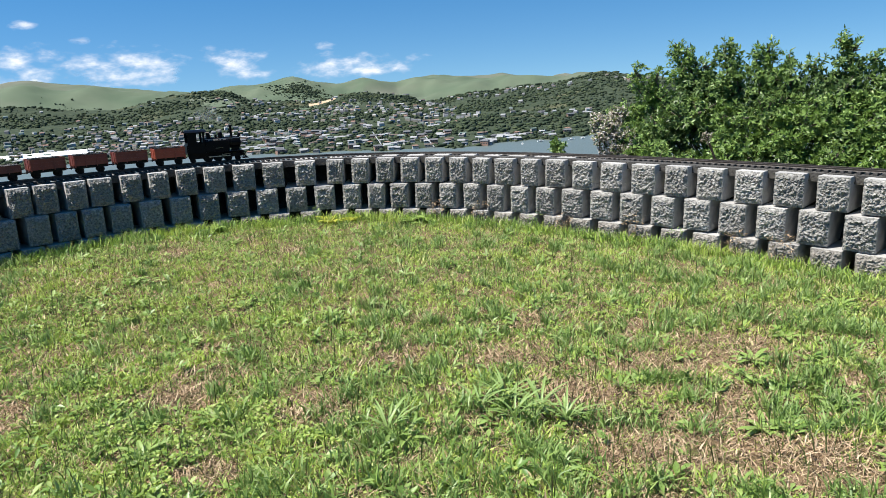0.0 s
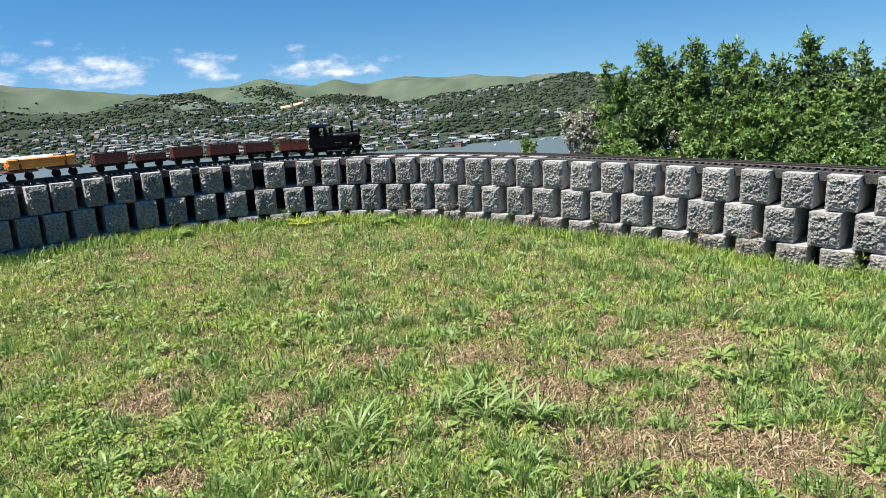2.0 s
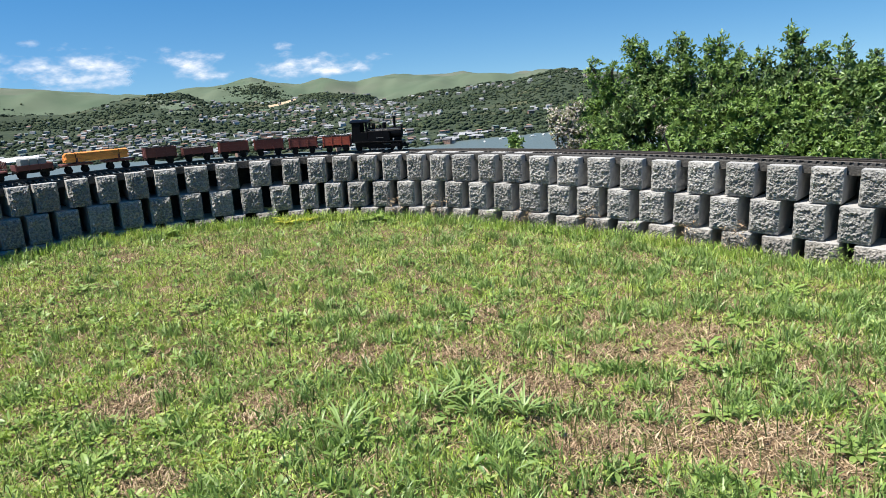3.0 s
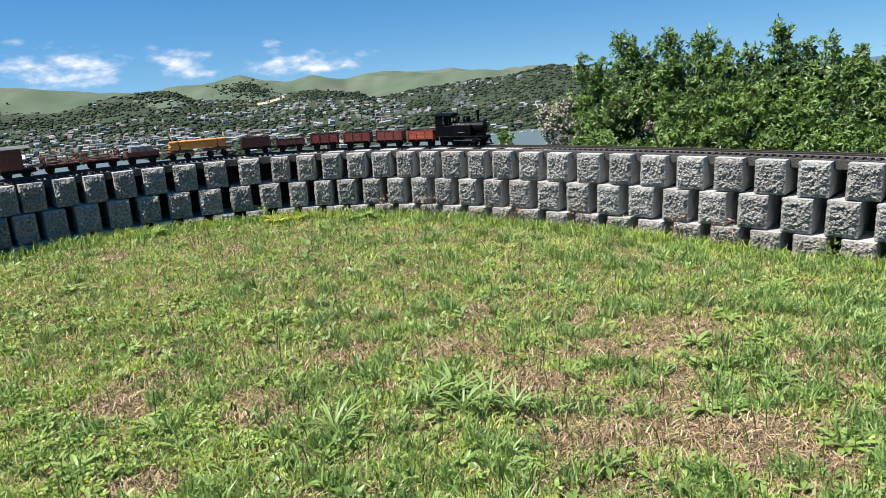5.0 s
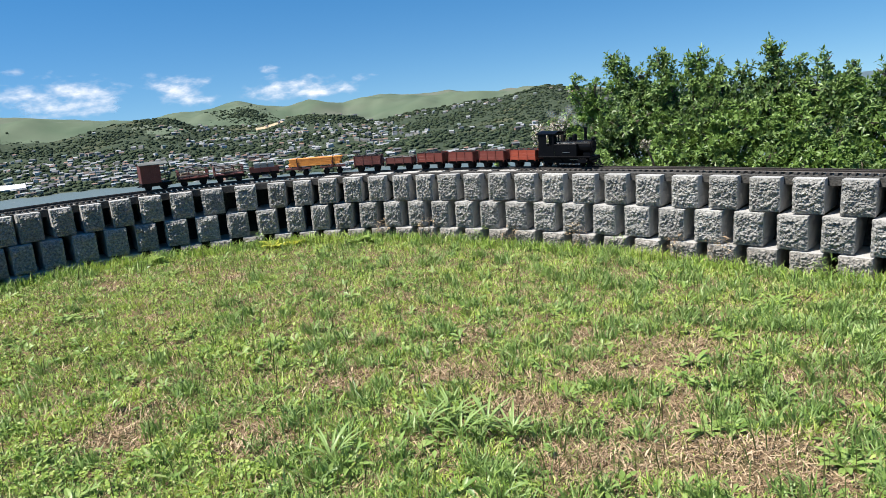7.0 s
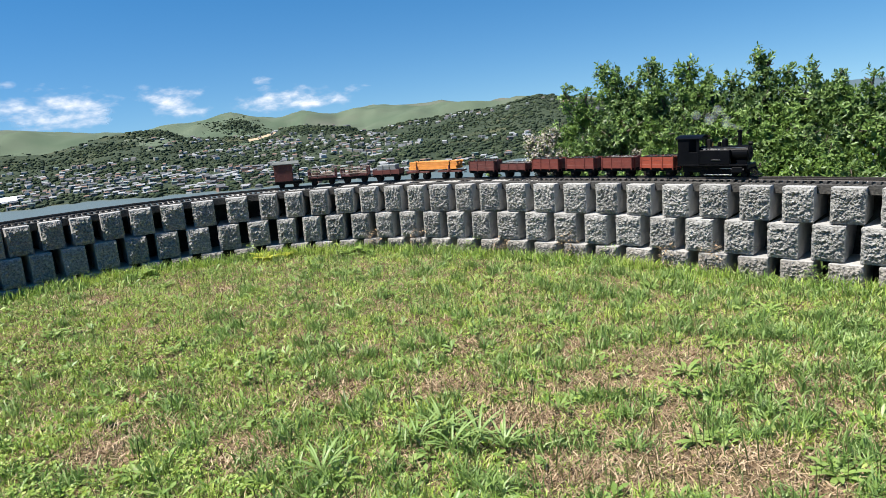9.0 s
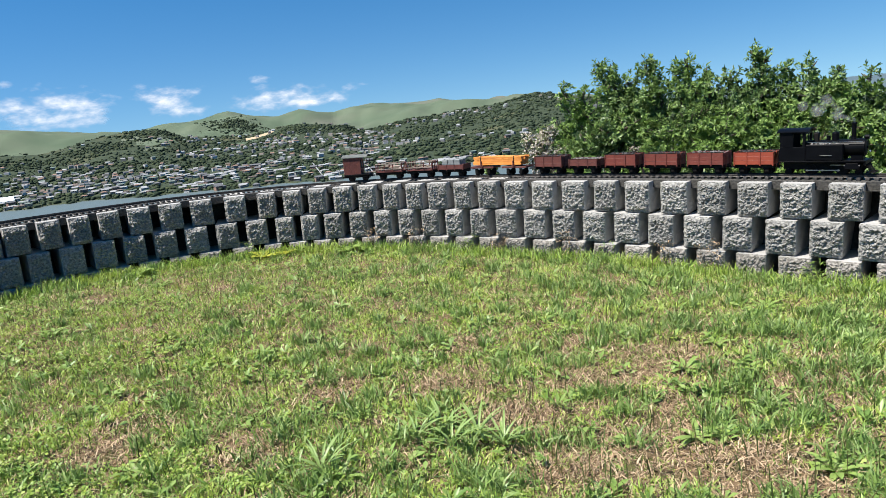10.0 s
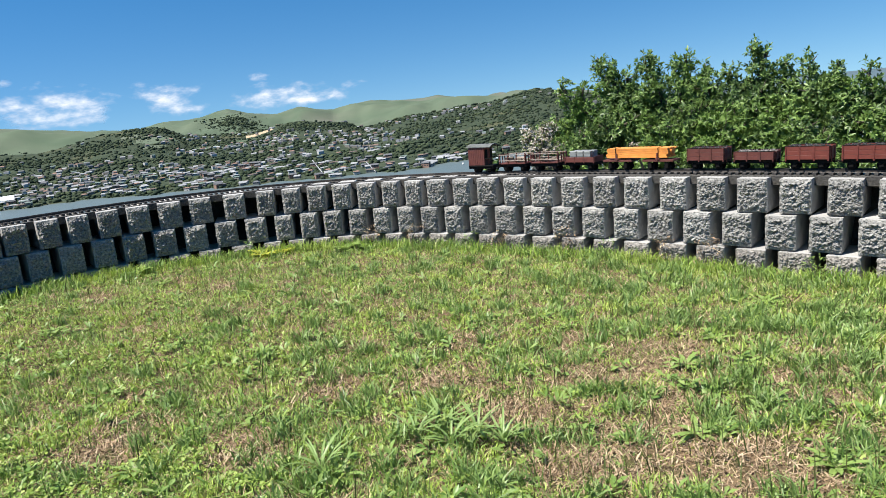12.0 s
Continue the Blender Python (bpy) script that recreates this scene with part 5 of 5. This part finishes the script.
def build_suburb():
    rng = np.random.RandomState(8)
    kinds = [house(k, HOUSE_WALLS[(0, 0, 1, 2, 0, 3, 0, 1, 2, 0)[k]], HOUSE_ROOFS[(1, 0, 2, 0, 3, 0, 1, 4, 1, 1)[k]]) for k in range(10)]
    used, spots = set(), []
    while len(spots) < 900:
        az = rng.uniform(-40, 14)
        sh = float(shore_at(np.array(az)))
        rr = sh + 10 + rng.uniform(0, 1) ** 1.2 * (2500 - sh)
        x, y = rr * math.sin(math.radians(az)), rr * math.cos(math.radians(az))
        el = math.degrees(math.atan2(float(land(np.array(x), np.array(y))) - 0.85, rr))
        top = float(ridge(RIDGE_MID, az))
        dens = float(wavy(np.array(x), np.array(y), 520, 51)) * 0.5 + 0.5
        if az > -3:
            want = 0.4 if top - 0.5 < el < top - 0.05 else 0.4 if -3.1 < el < -2.6 else 0.6 if el < -4.3 else 0.012
        elif -26.5 < az < -19 and el > -1.5:
            want = 0.6 if az > -22.3 and -0.95 < el < -0.35 else 0.02
        elif az < -26.5 and el > -1.6:
            want = 0.06
        else:
            want = 0.35 + 0.4 * (-4.4 < el < -1.6)
        if rng.uniform() < want * min(1, max(0.1, 2.6 * (dens - 0.22))):
            spots.append((rr, az, x, y))
    spots.sort()
    verts, faces, mats = [], [], []
    for k, (rr, az, x, y) in enumerate(spots):
        z = float(land(np.array(x), np.array(y)))
        m = pose(x, y, z + 1.2, 0, 0, -az + rng.uniform(-35, 35))
        if k < 290:
            j = rng.randint(0, 10)
            if j in used:
                copy_thing(kinds[j], m)
            else:
                kinds[j].matrix_basis = m
                used.add(j)
        else:
            L, W, H, b = rng.uniform(3, 6.5), rng.uniform(2.5, 4.2), rng.choice([2.4, 4.4]), len(verts)
            pts = [(-L, -W, -5), (L, -W, -5), (L, W, -5), (-L, W, -5), (-L, -W, H), (L, -W, H), (L, W, H), (-L, W, H), (-L, 0, H + 2), (L, 0, H + 2)]
            verts += [tuple(m @ Vector(p)) for p in pts]
            fs = [(0, 1, 5, 4), (1, 2, 6, 9, 5), (2, 3, 7, 6), (3, 0, 4, 8, 7), (4, 5, 9, 8), (6, 7, 8, 9)]
            faces += [tuple(i + b for i in f) for f in fs]
            w, q = rng.choice([0, 1, 1, 2, 2]), rng.choice([4, 4, 4, 5, 5, 6, 7, 8])
            mats += [w, w, w, w, q, q]
    for j in range(10):
        if j not in used:
            rr, az, x, y = spots[300 + j]
            kinds[j].matrix_basis = pose(x, y, float(land(np.array(x), np.array(y))) + 2.5, 0, 0, -az)
    ob = arrays_ob("far_houses", verts, faces, HOUSE_WALLS[0])
    for mm in (*HOUSE_WALLS[1:], *HOUSE_ROOFS):
        ob.data.materials.append(mm)
    ob.data.polygons.foreach_set("material_index", np.array(mats, np.int32))
    tagged(ob, "many small distant houses on the far hillsides", "houses", kind="stuff")
    # trees between the houses and over the slopes
    bm = fresh()
    bmesh.ops.create_uvsphere(bm, u_segments=4, v_segments=3, radius=1.0)
    bmesh.ops.triangulate(bm, faces=bm.faces)
    for v in bm.verts:
        v.co *= 1 + 0.9 * noise.noise(v.co * 1.9 + Vector((3, 1, 2)))
    bm.verts.index_update()
    base = np.array([v.co[:] for v in bm.verts])
    tri = np.array([[v.index for v in f.verts] for f in bm.faces])
    bm.free()
    n = 64000
    az = rng.uniform(-44, 20, n)
    u = rng.uniform(0, 1, n) ** 1.1
    sh = shore_at(az)
    rr = sh + 6 + u * (2900 - sh)
    x, y = rr * np.sin(np.radians(az)), rr * np.cos(np.radians(az))
    grove = wavy(x, y, 420, 61)
    keep = (rng.uniform(0, 1, n) < 0.60 + 0.8 * grove) & (rr < MID_R + 200 + 250 * grove) & ((np.hypot((az + 21.9) / 1.5, (rr - 2120) / 120) > 1) | (rng.uniform(0, 1, n) < 0.3)) & ((np.abs(az + 13.7) > 1.2) | (np.abs(rr - 2235 - (az + 13.7) * 45) > 60))
    x, y, rr = x[keep], y[keep], rr[keep]
    # dark pine belts on the ridges
    for a0, a1, r0, r1, k in ((-23.6, -20.4, 2250, 2370, 800), (-17.5, -13.0, 3080, 3320, 1300), (-34, -27, 2900, 3150, 200), (4, 12, 2250, 2370, 260), (-12, -8.5, 2150, 2350, 320), (-36, -24, 2400, 2700, 300), (-7.5, -6.0, 2150, 2330, 160)):
        c0, c1 = (a0 + a1) / 2, (r0 + r1) / 2
        da = rng.normal(size=k) * (a1 - a0) / 4.2
        a, q = np.radians(c0 + da), c1 + rng.normal(size=k) * (r1 - r0) / 4 - da * 28
        x, y, rr = np.r_[x, q * np.sin(a)], np.r_[y, q * np.cos(a)], np.r_[rr, q]
    s = 1.1 + 4.4 * rng.uniform(0, 1, len(x)) ** 3.2 * np.where(rr > 2200, 1.15, 1.0)
    z = land(x, y) + s * 0.35
    rot = rng.uniform(0, 6.28, len(x))
    c, sn = np.cos(rot)[:, None], np.sin(rot)[:, None]
    bx = (base[None, :, 0] * c - base[None, :, 1] * sn) * s[:, None] * rng.uniform(0.8, 1.5, len(x))[:, None] + x[:, None]
    by = (base[None, :, 0] * sn + base[None, :, 1] * c) * s[:, None] + y[:, None]
    bz = base[None, :, 2] * s[:, None] * rng.uniform(0.55, 1.0, len(x))[:, None] + z[:, None]
    V = np.stack([bx, by, bz], -1).reshape(-1, 3)
    F = (np.arange(len(x))[:, None, None] * len(base) + tri[None]).reshape(-1, 3)
    tagged(quads_ob("far_woods", V, F.ravel(), np.full(len(F), 3), TREES), "dark green trees over the suburb hillsides", "trees", kind="stuff")


build_suburb()


def boat(x, y, turn, size):
    """A small moored boat: hull, cabin and mast."""
    root = tagged(new("boat"), "small white boat moored on the bay", "boat", "boats on the bay")
    root.matrix_basis = pose(x, y, SEA, 0, 0, turn)
    bm = fresh()
    rows = []
    for u, w in ((-1, 0.8), (-0.6, 1.0), (0, 1.0), (0.6, 0.7), (1, 0.05)):
        w *= size * 0.18
        rows.append([bm.verts.new((u * size / 2, s * w * k, z)) for s, k, z in ((-1, 1, 1.1), (-1, 0.6, -0.3), (1, 0.6, -0.3), (1, 1, 1.1))])
    for p, q in zip(rows, rows[1:]):
        for i in range(4):
            bm.faces.new((p[i], p[(i + 1) % 4], q[(i + 1) % 4], q[i]))
    bm.faces.new(rows[0])
    bm.faces.new(rows[-1])
    bmesh.ops.recalc_face_normals(bm, faces=bm.faces)
    part("hull", bm, ROOF_WHITE, root)
    part("cabin", box(fresh(), -size * 0.25, size * 0.15, -size * 0.1, size * 0.1, 1.05, 2.3, 0.1), HOUSE_WALLS[0], root)
    part("mast", tube(fresh(), (0, 0, 1.0), (0, 0, size), 0.09, 0.05, 6), STEEL, root)


for az, dip, turn, size in ((3.9, 5.05, 20, 11), (5.3, 4.98, 70, 9), (6.4, 5.0, 10, 10), (7.3, 4.95, 40, 9), (2.4, 5.2, 80, 9)):
    q = (0.85 - SEA) / math.tan(math.radians(dip)) - 15
    boat(q * math.sin(math.radians(az)), q * math.cos(math.radians(az)), turn, size)


def hill_rail(az, r0, r1):
    """A pale straight incline from the shore up the slope."""
    a = math.radians(az)
    ends = []
    for q, da in ((r0, 0.0), (r1, -0.012)):
        x, y = q * math.sin(a + da), q * math.cos(a + da)
        ends.append(Vector((x, y, float(land(np.array(x), np.array(y))) + 5.0)))
    ob = tagged(new("incline"), "pale straight cable incline up the far shore", "incline")
    part("track_beam", tube(fresh(), ends[0], ends[1], 0.9, 0.9, 6), HOUSE_ROOFS[1], ob)
    part("lower_post", tube(fresh(), ends[0] - Vector((0, 0, 9)), ends[0], 0.9, 0.9, 6), HOUSE_ROOFS[1], ob)


hill_rail(-9.2, 1100, 1330)
hill_rail(-4.9, 1065, 1190)


# ---- clouds, far behind everything ----
def cloud_material():
    m, n, l, bsdf = material("glowing cumulus")
    n.remove(bsdf)
    tc, sep = n.new("ShaderNodeTexCoord"), n.new("ShaderNodeSeparateXYZ")
    l.new(tc.outputs["Generated"], sep.inputs[0])
    nz = n.new("ShaderNodeTexNoise")
    nz.inputs["Scale"].default_value, nz.inputs["Detail"].default_value, nz.inputs["Roughness"].default_value = 0.0075, 8, 0.55
    flat = n.new("ShaderNodeMapping")
    flat.inputs["Scale"].default_value = (0.75, 1, 1.7)
    info, shift = n.new("ShaderNodeObjectInfo"), n.new("ShaderNodeVectorMath")
    l.new(tc.outputs["Object"], flat.inputs[0])
    l.new(flat.outputs[0], shift.inputs[0])
    l.new(info.outputs["Location"], shift.inputs[1])
    l.new(shift.outputs[0], nz.inputs["Vector"])

    def calc(op, a, b=None):
        c = n.new("ShaderNodeMath")
        c.operation = op
        for i, v in enumerate((a, b)):
            if v is None:
                continue
            if isinstance(v, (int, float)):
                c.inputs[i].default_value = v
            else:
                l.new(v, c.inputs[i])
        return c.outputs[0]
    ex = calc("MULTIPLY", calc("SUBTRACT", sep.outputs[0], 0.5), 2.0)
    ez = calc("MULTIPLY", calc("SUBTRACT", sep.outputs[2], 0.42), 2.0)
    fall = calc("ADD", calc("MULTIPLY", ex, ex), calc("MULTIPLY", ez, ez))
    body = calc("SUBTRACT", calc("MULTIPLY", calc("SUBTRACT", nz.outputs[0], 0.36), 3.9), calc("MULTIPLY", fall, 1.25))
    ramp = n.new("ShaderNodeValToRGB")
    ramp.color_ramp.elements[0].position, ramp.color_ramp.elements[1].position = 0.0, 1.0
    ramp.color_ramp.interpolation = "EASE"
    l.new(calc("MULTIPLY", body, 0.62), ramp.inputs[0])
    # clouds glow by themselves; sunlit white and lilac shading sit in the emission colour
    em, tr, mix = n.new("ShaderNodeEmission"), n.new("ShaderNodeBsdfTransparent"), n.new("ShaderNodeMixShader")
    tone = n.new("ShaderNodeMixRGB")
    tone.inputs[1].default_value, tone.inputs[2].default_value = (0.58, 0.64, 0.78, 1), (1.0, 1.0, 1.0, 1)
    l.new(ramp.outputs[0], tone.inputs[0])
    l.new(tone.outputs[0], em.inputs[0])
    em.inputs[1].default_value = 0.66
    l.new(calc("MULTIPLY", calc("POWER", ramp.outputs[0], 0.8), 0.95), mix.inputs[0])
    l.new(tr.outputs[0], mix.inputs[1])
    l.new(em.outputs[0], mix.inputs[2])
    l.new(mix.outputs[0], n["Material Output"].inputs[0])
    return m


CLOUD = cloud_material()
CLOUDS = []
for az, el, wide, high in ((-34.9, 3.0, 800, 370), (-34.2, 5.7, 220, 80), (-28.0, 2.8, 1000, 380), (-20.4, 2.7, 700, 320), (-11.2, 2.1, 1200, 250), (-13.1, 3.45, 190, 100), (-6.1, 2.2, 150, 110), (-30.6, 4.6, 170, 70), (-27.0, 1.6, 700, 130)):
    a, q = math.radians(az), 4600
    bm = fresh()
    bmesh.ops.create_grid(bm, x_segments=4, y_segments=2, size=0.5, matrix=Matrix.Rotation(radians(90), 4, "X") @ Matrix.Diagonal((wide, high, 1, 1)))
    ob = mesh_ob("backdrop_cloud", bm, CLOUD)
    ob.matrix_basis = pose(q * math.sin(a), q * math.cos(a), 0.85 + q * math.tan(math.radians(el)), 0, 0, -az)
    ob.visible_shadow = False
    tagged(ob, "small white fair-weather cumulus cloud over the hills", "cloud", "clouds", "structure")

# ---- the blocks of the wall ----
lay_course(extended(TOP_LEFTS, -4.6, 3.6, 0.148), 0.0, 0.0, 1)
lay_course(extended(SECOND, -4.6, 3.6, 0.148), 0.153, -0.022, 2)
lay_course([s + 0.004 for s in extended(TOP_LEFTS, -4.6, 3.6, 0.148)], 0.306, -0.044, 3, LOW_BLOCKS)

motions()
